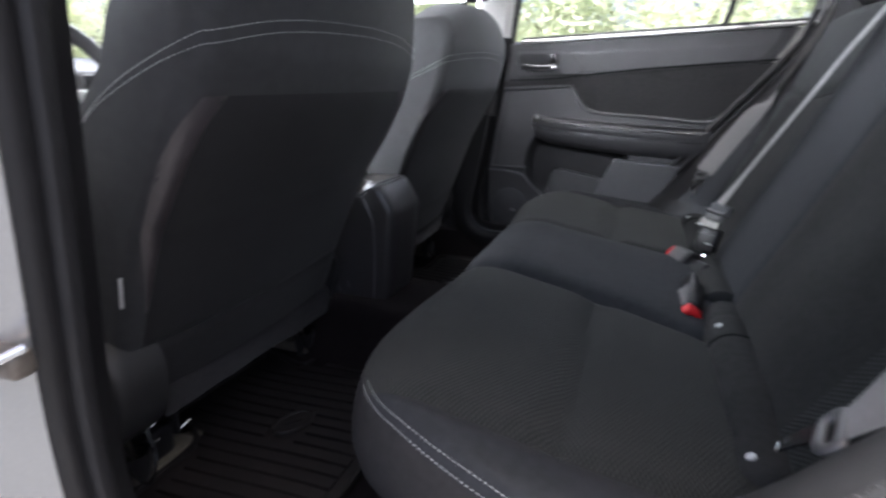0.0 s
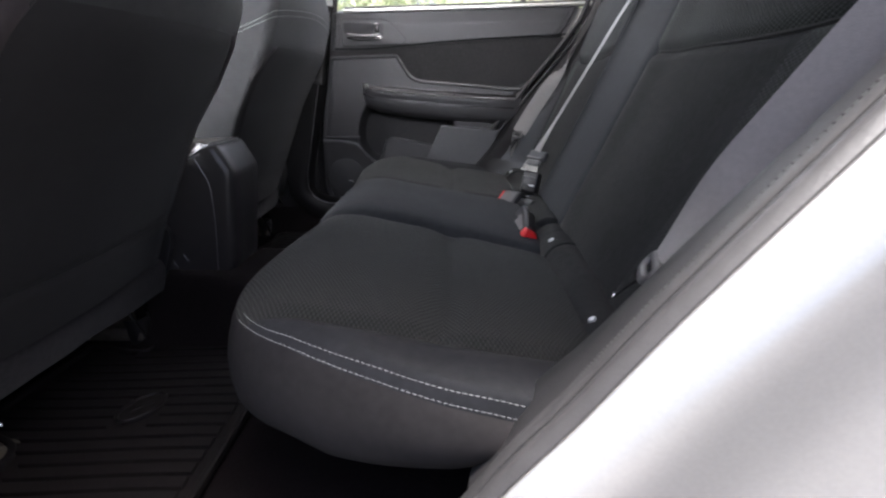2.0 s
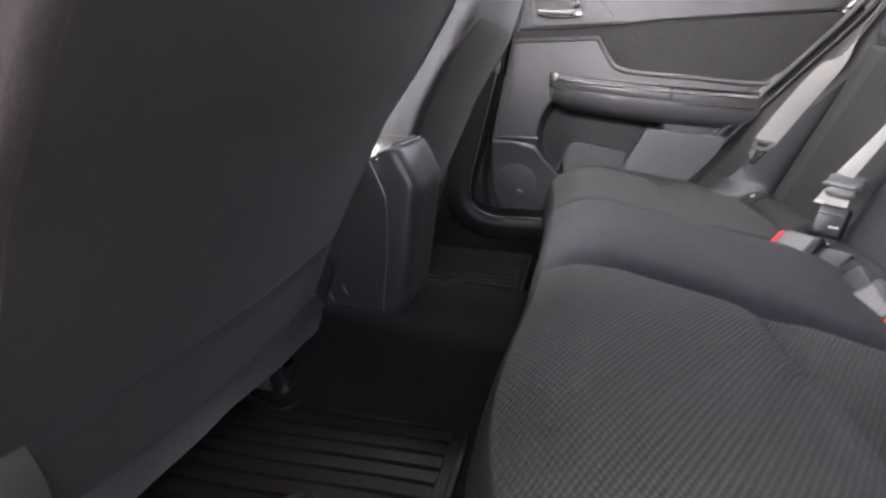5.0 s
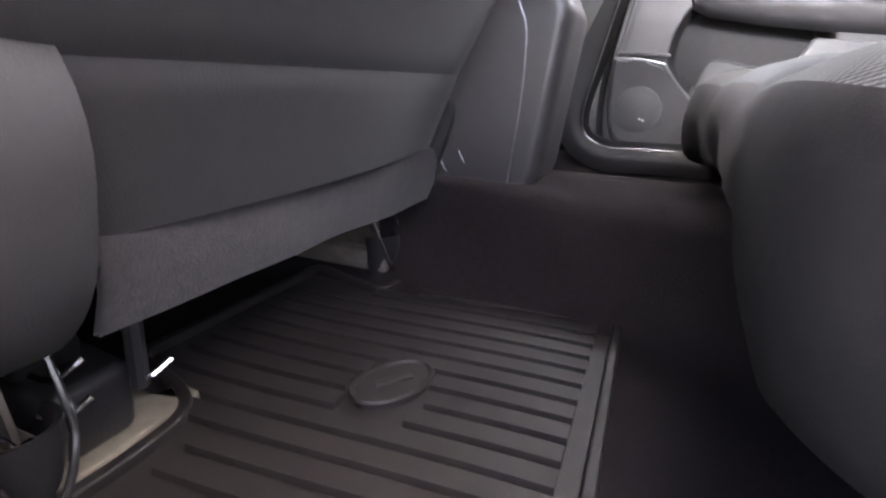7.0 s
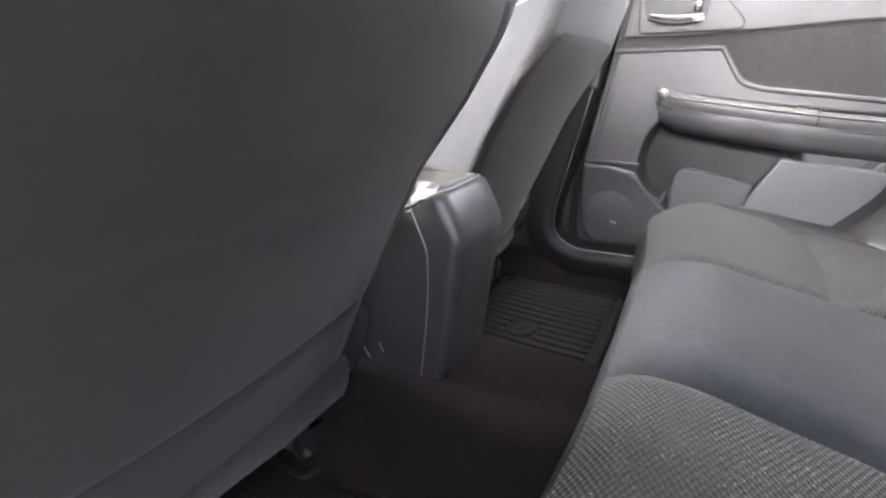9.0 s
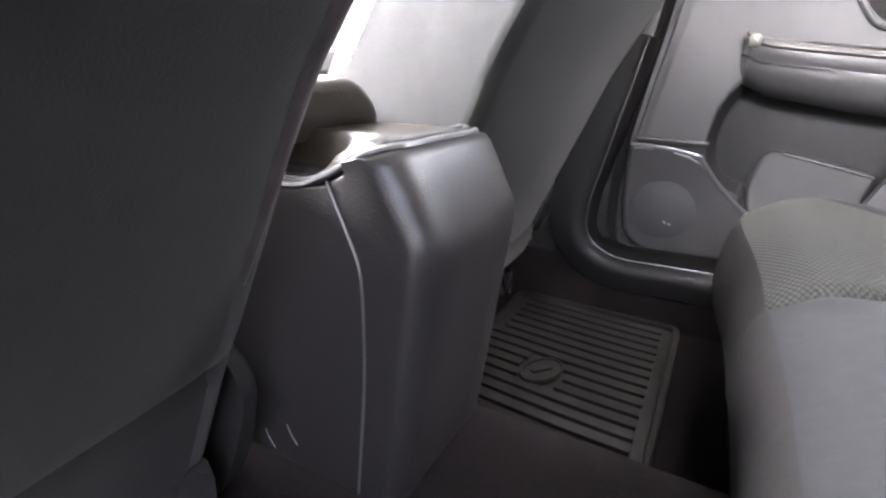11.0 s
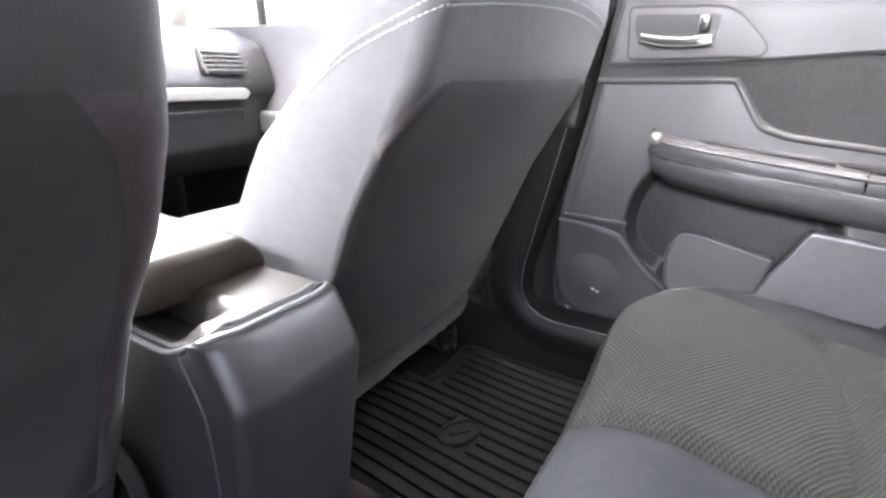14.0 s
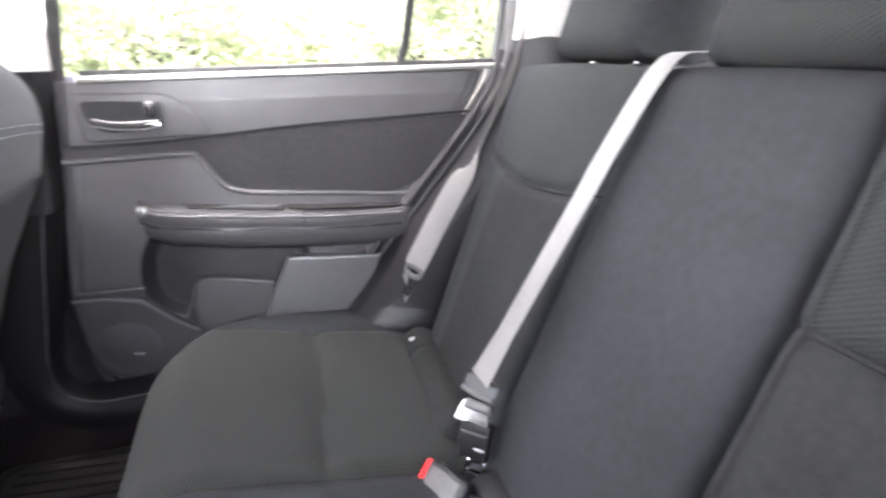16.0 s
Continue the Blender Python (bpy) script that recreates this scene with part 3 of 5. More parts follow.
def far_rear_door():
    door = thing("rear_door", (0.45, 1.45, 0.09), "closed rear door with dark grey trim, armrest and pocket", "car door", kind="structure")
    front = [(x + 0.001, z) for x, z in B_FAR if 0.115 < z < 0.745]
    rear = [(x - 0.016, z) for x, z in C_CURVE if 0.11 < z < 0.77]
    zs = spaced(0.10, 0.20, 0.34, 0.42, 0.52, 0.62, 0.70, 0.742, step=0.006)

    def sunk(x, z):
        r = math.hypot((x - min(0.41, max(0.243, x))) / 0.086, (z - 0.345) / (0.095 if z < 0.345 else 0.13))
        q = max(abs(x - 0.325) / 0.098, abs(z + 0.2 * (x - 0.30) - 0.262) / 0.071)
        t = min(1.0, max(0.0, (1.0 - r) / 0.24, (1.0 - q) / 0.10))
        return max(0.0, 1.468 - door_skin_y(z)) * t * t * (3 - 2 * t)
    rings = []
    for z in zs:
        xf = interp_edge(front, z) if z > front[0][1] else front[0][0] + 0.02
        xr = interp_edge(rear, z) if z > rear[0][1] else rear[0][0]
        y = door_skin_y(z)
        top = 0.018 * max(0.0, (z - 0.742 + 0.018) / 0.018)
        lift = 0.016 if z == zs[-1] else 0.0
        rise = lambda x: z + (0.014 * (x - 0.1) / 0.85 if z > 0.62 else 0.0) * (z - 0.62) / 0.12
        row = [(xf, y + 0.03, z)]
        for k in range(151):
            x = xf + (xr - xf) * k / 150
            e = min(k, 150 - k) // 3
            row.append((x, y + sunk(x, z) + lift + (0.008 if e == 0 else 0.002 if e == 1 else 0), rise(x)))
        row.append((xr, y + 0.03, z))
        rings.append(row)
    rings.append([(x, y + 0.02, z + 0.004) for x, y, z in rings[-1]])
    part("door_trim", loft(rings, False), DOORPL, door)
    part("door_shell", plate([(0.05, 0.06), (0.40, 0.06), (0.56, 0.27), (0.80, 0.57), (0.95, 0.755), (0.10, 0.735), (0.06, 0.4)], 0.05, lambda u, v, w: (u, 1.49 + w, v)), PAINT, door)

    def on(x, z, off=0.0):
        return Vector((x, door_skin_y(z) - off, z))
    # pale ledge at the foot of the glass
    path = [(x, 1.433, 0.739 + 0.0185 * (x - 0.1) / 0.85) for x in np.linspace(0.13, 0.94, 20)]
    part("belt_rail", sweep(path, rounded([(-0.012, -0.005), (0.012, -0.005), (0.012, 0.006), (-0.012, 0.006)], 0.004), (0, 0, 1)), SILVERTRIM, door, "bright satin rail below the glass")
    path = [(p[0], 1.447, p[2] + 0.010) for p in path]
    part("glass_seal", sweep(path, rounded([(-0.006, -0.006), (0.006, -0.006), (0.006, 0.006), (-0.006, 0.006)], 0.002), (0, 0, 1)), SEAL, door)
    # upper trim roll, which overhangs the cloth
    path = [(0.095, 1.421, 0.626), (0.22, 1.421, 0.628), (0.33, 1.420, 0.636), (0.50, 1.418, 0.650), (0.70, 1.418, 0.660), (0.88, 1.420, 0.668)]
    part("trim_line", sweep(smooth_path(path, 6), [(0.004, 0.003), (-0.006, 0.0), (0.004, -0.003)], (0, 0, 1)), SEAM, door)
    # cloth insert
    poly = rounded([(0.078, 0.603), (0.296, 0.6085), (0.312, 0.597), (0.347, 0.540), (0.40, 0.5265), (0.69, 0.503), (0.745, 0.528), (0.865, 0.660), (0.70, 0.6555), (0.50, 0.6455), (0.33, 0.632), (0.20, 0.624), (0.082, 0.622)], [0.002, 0.008, 0.012, 0.03, 0.02, 0.03, 0.02, 0.008, 0.05, 0.05, 0.05, 0.03, 0.002])
    part("cloth_insert", plate(poly, 0.003, lambda u, v, w: on(u, v, w + 0.0005), 0.001), DOORCLOTH, door, "black cloth insert")
    # raised pad round the insert: its rounded upper edge, running down and back under the cloth
    rim = smooth_path([on(0.078, 0.5985, 0.002), on(0.18, 0.6015, 0.004), on(0.285, 0.6045, 0.004), on(0.302, 0.599, 0.004), on(0.320, 0.572, 0.004), on(0.345, 0.5375, 0.004), on(0.372, 0.5265, 0.004), on(0.40, 0.5215, 0.004), on(0.55, 0.5095, 0.004), on(0.68, 0.4985, 0.004), on(0.725, 0.506, 0.004), on(0.785, 0.565, 0.003), on(0.862, 0.650, 0.002)], 6)
    part("insert_lip", sweep(rim, ring(0.0052, 10, 0.0045), (0, 1, 0)), DOORPL, door)
    # armrest
    stations = [(0.186, 0.500, 0.018, 0.030), (0.195, 0.496, 0.036, 0.052), (0.23, 0.486, 0.046, 0.060), (0.34, 0.475, 0.052, 0.066), (0.50, 0.461, 0.051, 0.068), (0.62, 0.454, 0.044, 0.068), (0.69, 0.450, 0.032, 0.06), (0.72, 0.448, 0.012, 0.04)]
    rings = []
    for x, z, w, h in stations:
        y = 1.418
        rings.append([(x, y, z + 0.022), (x, y - w * 0.55, z + 0.024), (x, y - w * 0.9, z + 0.020), (x, y - w, z + 0.008), (x, y - w * 0.98, z - 0.004), (x, y - w * 0.93, z - 0.009),
                      (x, y - w * 0.97, z - 0.016), (x, y - w * 0.85, z - h * 0.62), (x, y - w * 0.5, z - h * 0.85), (x, y, z - h)])
    rest = part("armrest", loft(rings), DOORPL, door, "dark grey moulded armrest")
    path = [(x, 1.418 - w * 0.955 - 0.001, z + 0.014) for x, z, w, h in stations[:-1]]
    part("rounded_edge", sweep(smooth_path(path, 5), ring(0.0045, 10, 0.003), (0, 0, 1)), DOORPL, rest)
    path = [(x, 1.418 - w * 0.90, z - 0.0125) for x, z, w, h in stations[:-1]]
    part("groove", sweep(smooth_path(path, 5), ring(0.0025, 6), (0, 0, 1)), SEAM, rest)
    part("split", tube([(0.490, 1.395, 0.4875), (0.490, 1.372, 0.4855), (0.490, 1.366, 0.470), (0.490, 1.368, 0.455)], 0.0018, 6), SEAM, rest)
    part("knob", rbox((0.017, 0.022, 0.020), 0.007, pose(0.199, 1.378, 0.508)), SILVERTRIM, rest, "bright end cap")
    # sunken dark pad on the rear half of its top, and the switch slot before it
    pad = rounded([(0.456, 0.004), (0.458, 0.030), (0.50, 0.038), (0.60, 0.036), (0.69, 0.022), (0.712, 0.004), (0.60, 0.002)], 0.008)
    part("arm_pad", plate(pad, 0.004, lambda u, v, w: (u, 1.4165 - v, lin(u, [0.34, 0.5, 0.62, 0.69, 0.72], [0.499, 0.4855, 0.4785, 0.4745, 0.4725]) + w), 0.0012), SCUFF, rest, "dark soft arm pad")
    part("pull_cup", plate(rounded([(0.262, 0.004), (0.452, 0.004), (0.452, 0.036), (0.275, 0.030)], 0.008), 0.003, lambda u, v, w: (u, 1.4165 - v, lin(u, [0.25, 0.34, 0.5], [0.5070, 0.4990, 0.4855]) + w), 0.001), SCUFF, rest)
    part("switch_panel", plate(rounded([(0.33, 0.016), (0.44, 0.016), (0.44, 0.024), (0.33, 0.024)], 0.003), 0.005, lambda u, v, w: (u, 1.4165 - v, lin(u, [0.34, 0.5], [0.4998, 0.4862]) + w), 0.001), PLASTIC, rest)
    # sheet that puts the shade of the recess under the armrest into colour, and its bottle pocket
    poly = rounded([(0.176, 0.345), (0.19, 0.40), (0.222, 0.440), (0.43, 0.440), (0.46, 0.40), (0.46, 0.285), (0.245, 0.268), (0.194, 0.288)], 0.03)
    part("recess_lining", plate(poly, 0.003, lambda u, v, w: (u, 1.4655 - w, v), 0.001), RECESS_SHADE, door, "black lining of the door recess")
    # the recess wall takes the same shade colour
    rows = []
    for k in (0.95, 0.91, 0.87, 0.83, 0.79, 0.74, 0.70):
        row = []
        for t in np.linspace(0.0, 4.45, 60):
            x, z = 0.243 + 0.086 * k * math.cos(t) + 0.167 * min(1.0, max(0.0, 0.5 + 2.0 * math.cos(t))), 0.345 + (0.13 if math.sin(t) > 0 else 0.095) * k * math.sin(t)
            row.append((x, door_skin_y(z) + sunk(x, z) - 0.0012, z))
        rows.append(row)
    part("recess_wall", loft(rows, False), RECESS_SHADE, door)
    poly = rounded([(0.252, 0.338), (0.300, 0.334), (0.412, 0.312), (0.40, 0.235), (0.25, 0.215), (0.235, 0.27)], [0.025, 0.02, 0.012, 0.02, 0.02, 0.03])
    cup = part("bottle_pocket", plate(poly, 0.026, lambda u, v, w: (u, 1.469 - w, v), 0.006, 3), DOORPL, door, "moulded bottle pocket")
    path = smooth_path([(0.236, 1.4425, 0.270), (0.246, 1.441, 0.312), (0.262, 1.441, 0.333), (0.30, 1.441, 0.330), (0.408, 1.441, 0.309)], 5)
    part("pocket_lip", tube(path, 0.0026), DOORPL, cup)
    # pale map pocket panel
    poly = rounded([(0.447, 0.383), (0.645, 0.368), (0.61, 0.29), (0.55, 0.225), (0.382, 0.235), (0.408, 0.30)], 0.008)
    part("map_pocket", plate(poly, 0.020, lambda u, v, w: (u, 1.413 - w, v), 0.005), mat("smooth grey plastic", (0.072, 0.071, 0.0745), 0.4, grain=80, vary=0.08, bump=0.15, bscale=700), door, "smooth mid-grey map pocket panel", False)
    # loudspeaker in its housing, which leans out towards the foot of the door
    def horn(u, v, w):
        return Vector((u, door_skin_y(v) - w * lin(v, [0.12, 0.20, 0.33], [0.7, 1.0, 1.0]), v))
    poly = rounded([(0.036, 0.332), (0.095, 0.329), (0.155, 0.320), (0.187, 0.281), (0.246, 0.226), (0.262, 0.130), (0.10, 0.117), (0.052, 0.135), (0.034, 0.20)], [0.012, 0.02, 0.02, 0.03, 0.02, 0.02, 0.03, 0.03, 0.03])
    spk = part("speaker_housing", plate(poly, 0.019, lambda u, v, w: horn(u, v, w + 0.001), 0.008, 3), DOORPL, door, "moulded speaker housing")
    path = smooth_path([horn(0.037, 0.3335, 0.016), horn(0.095, 0.331, 0.017), horn(0.150, 0.322, 0.018), horn(0.163, 0.311, 0.019), horn(0.187, 0.281, 0.021), horn(0.215, 0.252, 0.021), horn(0.246, 0.226, 0.020)], 6)
    part("housing_lip", sweep(path, ring(0.0034, 8, 0.0028), (0, 1, 0)), SATIN, spk)
    path = smooth_path([on(0.045, 0.343, 0.004), on(0.10, 0.343, 0.006), on(0.165, 0.342, 0.004)], 6)
    part("housing_fold", sweep(path, ring(0.0045, 8, 0.004), (0, 1, 0)), DOORPL, spk)
    tilt = Matrix.Rotation(math.atan2(door_skin_y(0.17) - door_skin_y(0.25), 0.08), 4, "X")
    c = horn(0.108, 0.212, 0.0215)
    part("speaker_grille", disc(0.058, 0.005, Matrix.Translation(c) @ tilt @ pose(0, 0, 0, 90), 32, 0.002), GRILLE, spk)
    for dx, dz in ((-0.006, 0.002), (0.003, -0.001)):
        part("badge", rbox((0.007, 0.002, 0.003), 0.0008, Matrix.Translation(c) @ tilt @ Matrix.Translation((0.014 + dx, -0.0035, dz - 0.025)) @ pose(0, 0, 0, 0, 35, 0)), SNAP, spk)
    # release handle in its bezel
    poly = rounded([(0.118, 0.718), (0.275, 0.716), (0.334, 0.655), (0.325, 0.640), (0.125, 0.634)], [0.01, 0.03, 0.02, 0.01, 0.01])
    bez = part("handle_bezel", plate(poly, 0.006, lambda u, v, w: on(u, v, w + 0.001), 0.002), DOORPL, door, "dark handle bezel")
    rim = [on(u, v, 0.007) for u, v in poly]
    part("bezel_edge", tube(rim + rim[:1], 0.0009, 6), SEAM, bez)
    poly = rounded([(0.128, 0.706), (0.262, 0.703), (0.256, 0.655), (0.16, 0.648), (0.134, 0.668)], 0.012)
    part("handle_recess", plate(poly, 0.0015, lambda u, v, w: on(u, v, w + 0.0072)), DARKPL, bez)
    lever = part("lever", sweep(smooth_path([on(0.142, 0.668, 0.010), on(0.175, 0.662, 0.015), on(0.215, 0.661, 0.018), on(0.252, 0.664, 0.016)], 5), ring(0.008, 10, 0.004), (0, 1, 0)), DARKPL, bez)
    part("lever_edge", tube(smooth_path([on(0.142, 0.664, 0.016), on(0.175, 0.657, 0.020), on(0.215, 0.655, 0.023), on(0.254, 0.658, 0.021)], 5), 0.0009), SATIN, lever)
    part("lever_tip", rbox((0.024, 0.008, 0.010), 0.004, Matrix.Translation(on(0.242, 0.661, 0.018))), CHROME, lever, "chrome lever tip")
    part("lock_slider", rbox((0.018, 0.008, 0.026), 0.004, Matrix.Translation(on(0.238, 0.689, 0.011))), SATINPL, bez, "satin lock slider")
    return door


far_rear_door()


def windows():
    # far rear window: glass, upright divider, quarter glass
    w1 = thing("window_1", (0.5, 1.45, 0.75), "clear side window with a slim black divider", "car window", kind="structure")

    def slab(x0, x1, z0, z1, y0=1.452, lean=0.075):
        pts = [(x0, z0), (x1, z0), (x1, z1), (x0, z1)]
        return plate(pts, 0.004, lambda u, v, w: (u, y0 + w - lean * (v - 0.74) / 0.36, v))
    for x0, x1 in ((0.11, 0.70), (0.716, 0.96)):
        p = part("pane", slab(x0, x1, 0.74, 1.11), GLASS, w1, smooth=False)
        p.visible_shadow = False
    part("divider", sweep([(0.703, 1.449, 0.74), (0.722, 1.445, 0.80), (0.76, 1.375, 1.11)], rounded([(-0.008, -0.008), (0.008, -0.008), (0.008, 0.008), (-0.008, 0.008)], 0.003), (0, 1, 0)), SEAL, w1)
    w2 = thing("window_2", (-0.5, 1.45, 0.75), "clear front passenger side window", "car window", kind="structure")
    p = part("pane", slab(-1.15, -0.02, 0.70, 1.09), GLASS, w2, smooth=False)
    p.visible_shadow = False
    part("divider", tube([(-0.86, 1.46, 0.70), (-0.82, 1.42, 0.95)], 0.012), SEAL, w2)
    w3 = thing("window_3", (-0.5, -0.03, 0.75), "clear front driver side window", "car window", kind="structure")
    p = part("pane", plate([(-1.15, 0.70), (0.0, 0.70), (0.0, 1.09), (-1.0, 0.95)], 0.004, lambda u, v, w: (u, -0.034 - w + 0.075 * (v - 0.74) / 0.36, v)), GLASS, w3, smooth=False)
    p.visible_shadow = False
    w4 = thing("windscreen", (-1.1, MID, 0.7), "curved clear windscreen over the dashboard", "windscreen", kind="structure")
    p = part("pane", loft([[(x - 0.12 * (1 - ((y - MID) / 0.7) ** 2), y, z) for y in np.linspace(0.02, 1.40, 13)] for x, z in ((-1.30, 0.66), (-0.98, 0.92), (-0.64, 1.12))], False), GLASS, w4)
    p.visible_shadow = False
    w5 = thing("rear_window", (1.6, MID, 0.9), "clear tailgate window", "rear window", kind="structure")
    p = part("pane", plate([(0.08, 0.0), (1.34, 0.0), (1.30, 0.36), (0.12, 0.36)], 0.004, lambda u, v, w: (1.73 - 0.75 * v + w, u, 0.80 + 0.85 * v)), GLASS, w5, smooth=False)
    p.visible_shadow = False


windows()


def front_doors():
    for side in (0, 1):
        def Y(y):
            return y if side == 1 else 2 * MID - y
        door = thing("front_door", (-0.5, Y(1.45), 0.09), "closed front door with dark grey plastic trim", "car door", kind="structure")
        rings = []
        for z in (0.09, 0.3, 0.44, 0.50, 0.56, 0.66, 0.71):
            y = 1.43 - (0.035 if 0.42 < z < 0.52 else 0)
            rings.append([(x, Y(y), z) for x in np.linspace(-1.3, -0.06, 10)])
        rings.append([(x, Y(1.47), 0.715) for x in np.linspace(-1.3, -0.06, 10)])
        part("door_trim", loft(rings, False), DOORPL, door)
        part("door_shell", plate([(-1.3, 0.05), (-0.06, 0.05), (-0.03, 0.72), (-1.3, 0.70)], 0.05, lambda u, v, w: (u, Y(1.48 + w), v)), PAINT, door)
        part("armrest", sweep(smooth_path([(-0.9, Y(1.41), 0.47), (-0.6, Y(1.39), 0.46), (-0.2, Y(1.41), 0.45)], 5), rounded([(-0.03, -0.03), (0.03, -0.03), (0.03, 0.03), (-0.03, 0.03)], 0.015), (0, 0, 1)), DOORPL, door)


front_doors()


# ---- rear bench ----
EDGE0 = 0.030
RIM = smooth2([(EDGE0, 0.600), (0.0325, 0.572), (0.036, 0.545), (0.044, 0.494), (0.0555, 0.440), (0.071, 0.384), (0.094, 0.325), (0.120, 0.283), (0.154, 0.253), (0.20, 0.234), (0.26, 0.224), (0.35, 0.226), (0.50, 0.237), (MID, 0.242)], 8)
RIM_E, RIM_X = [p[0] for p in RIM], [p[1] for p in RIM]


def cushion_front(y):
    return lin(min(y, FAR - y), RIM_E, RIM_X)


def hump(y, x):
    """Half width of the raised middle seat at a depth, on the side where y lies."""
    return lin(x, [0.25, 0.34, 0.43, 0.54, 0.64], [0.150, 0.160, 0.165, 0.185, 0.215] if y < MID else [0.165, 0.180, 0.182, 0.180, 0.178])


def cushion_y(v, x):
    """Spreads the cushion's grid so that it follows the edges of the raised middle seat."""
    return lin(v, [0.0, 0.132, 0.575, 0.845, 1.288, FAR], [0.0, 0.132, MID - hump(0, x), MID + hump(FAR, x), 1.288, FAR])


def cushion_top(y, x):
    e = min(y, FAR - y)
    d = min((x - cushion_front(y)) * 0.75, e - EDGE0 + 0.55 * max(0, x - cushion_front(y)))
    z = lin(x, [0.20, 0.27, 0.33, 0.49, 0.70], [0.293, 0.302, 0.300, 0.268, 0.236])
    z -= 0.022 * max(0.0, 1 - max(0.0, d) / 0.05) ** 2 + edge_roll(0.70 - x, 0.04)
    inn = abs(y - MID)
    h = hump(y, x)
    front = min(1.0, max(0.0, d / 0.07))
    if inn < h:
        z += (0.017 * (1 - (inn / h) ** 4) - 0.006) * (0.35 + 0.65 * front)
    else:
        u = (inn - h) / (0.565 - h)
        z += 0.008 * math.sin(min(1, max(0, u)) * math.pi) - 0.004
        if inn < 0.575:
            z -= 0.013 * bumpy(x, 0.487 - 0.03 * max(0.0, u - 0.7), 0.020) * min(1.0, (inn - h) / 0.03)
    for s, g in ((h, 0.002 + 0.011 * front), (0.578, 0.008 * min(1.0, max(0.0, (d - 0.01) / 0.03)))):
        z -= g * bumpy(inn, s, 0.010)
    z -= 0.004 * bumpy(x, 0.66, 0.02)
    return z + 0.0015 * noise.noise(Vector((x * 9, y * 9, 0)))


def rear_cushion():
    th = thing("rear_seat_cushion", (0.45, MID, 0.06), "charcoal cloth rear bench cushion with pale double stitching", "car seat")
    A = spaced(EDGE0, 0.044, step=0.0014) + spaced(0.044, 0.071, 0.094, step=0.003)[1:] + spaced(0.094, 0.132, 0.575, 0.845, 1.288, FAR - 0.094, step=0.010)[1:] + spaced(FAR - 0.094, FAR - 0.071, FAR - 0.044, step=0.003)[1:] + spaced(FAR - 0.044, FAR - EDGE0, step=0.0014)[1:]
    T = [0.5 - 0.5 * math.cos(math.pi * k / 52) for k in range(53)]

    def zone(y, x):
        inn = abs(y - MID)
        if 0.135 < inn < 0.578:
            if x < 0.487 or inn > 0.53:
                return ("mesh_panel", y > MID)
            return ("insert_panel", y > MID)
        return "middle_panel" if inn < 0.135 else ("bolster", y > MID)
    q = quilt(A, T, cushion_front, lambda y: 0.70, lambda v, x: cushion_top(cushion_y(v, x), x), lambda v, x, z: (x, cushion_y(v, x), z), [(0.003, 0.003), (0.007, 0.010), (0.012, 0.022), (0.016, 0.040), (0.0165, 0.058), (0.012, 0.078), (0.004, 0.092), (-0.008, 0.100), (-0.03, 0.105), (-0.06, 0.106)], zone, lambda y, x: lin(x, [0.37, 0.42, 0.50, 0.545, 0.60], [1.14, 1.0, 0.70, 0.46, 0.25]) * lin(min(y, FAR - y), [0.10, 0.25, 0.45, 0.60], [1.0, 1.3, 1.1, 1.0]))
    part("middle_panel", q["middle_panel"], CLOTH, th, "smooth raised middle seat")
    part("skirt", q["side"], SKIRT, th, "darker cloth front and sides")
    for s in (False, True):
        part("bolster", q[("bolster", s)], CLOTH, th)
        part("mesh_panel", q[("mesh_panel", s)], MESH, th, "dotted mesh cloth panel")
        part("insert_panel", q[("insert_panel", s)], MESH, th, "dotted mesh cloth panel")
    # sunken seams
    for sgn in (-1, 1):
        pts = []
        for x in np.linspace(0.262, 0.66, 41):
            y = MID + sgn * hump(MID + sgn, x)
            pts.append((x, y, cushion_top(y, x) + 0.0006))
        part("seam", tube(pts, 0.0013, 6), SEAM, th)
    # double stitching round the outer front corners
    rim = [Vector((x, e)) for e, x in RIM if e < 0.158 and x < 0.58]
    for off in (0.0010, 0.0072):
        for side in (0, 1):
            pts = []
            for k, p in enumerate(rim):
                d = (rim[min(k + 1, len(rim) - 1)] - rim[max(k - 1, 0)]).normalized()
                near = off * lin(p.x, [0.40, 0.56], [1.0, 0.6])
                x, e = p.x + d.y * near, p.y - d.x * near
                pts.append((x, FAR - e if side else e, cushion_top(e, x) + 0.0004))
            part("stitching", stitches(smooth_path(pts[::2], 4), 0.00055, 0.0042, 0.0018), THREAD, th, "pale grey double stitching")
    return th


rear_cushion()

BU, BN = Vector((0.43, 0, 0.903)), Vector((-0.903, 0, 0.43))
B0 = Vector((0.728, 0, 0.235))


def back_place(y, b, c):
    return B0 + BU * b + BN * c + Vector((0, y, 0))


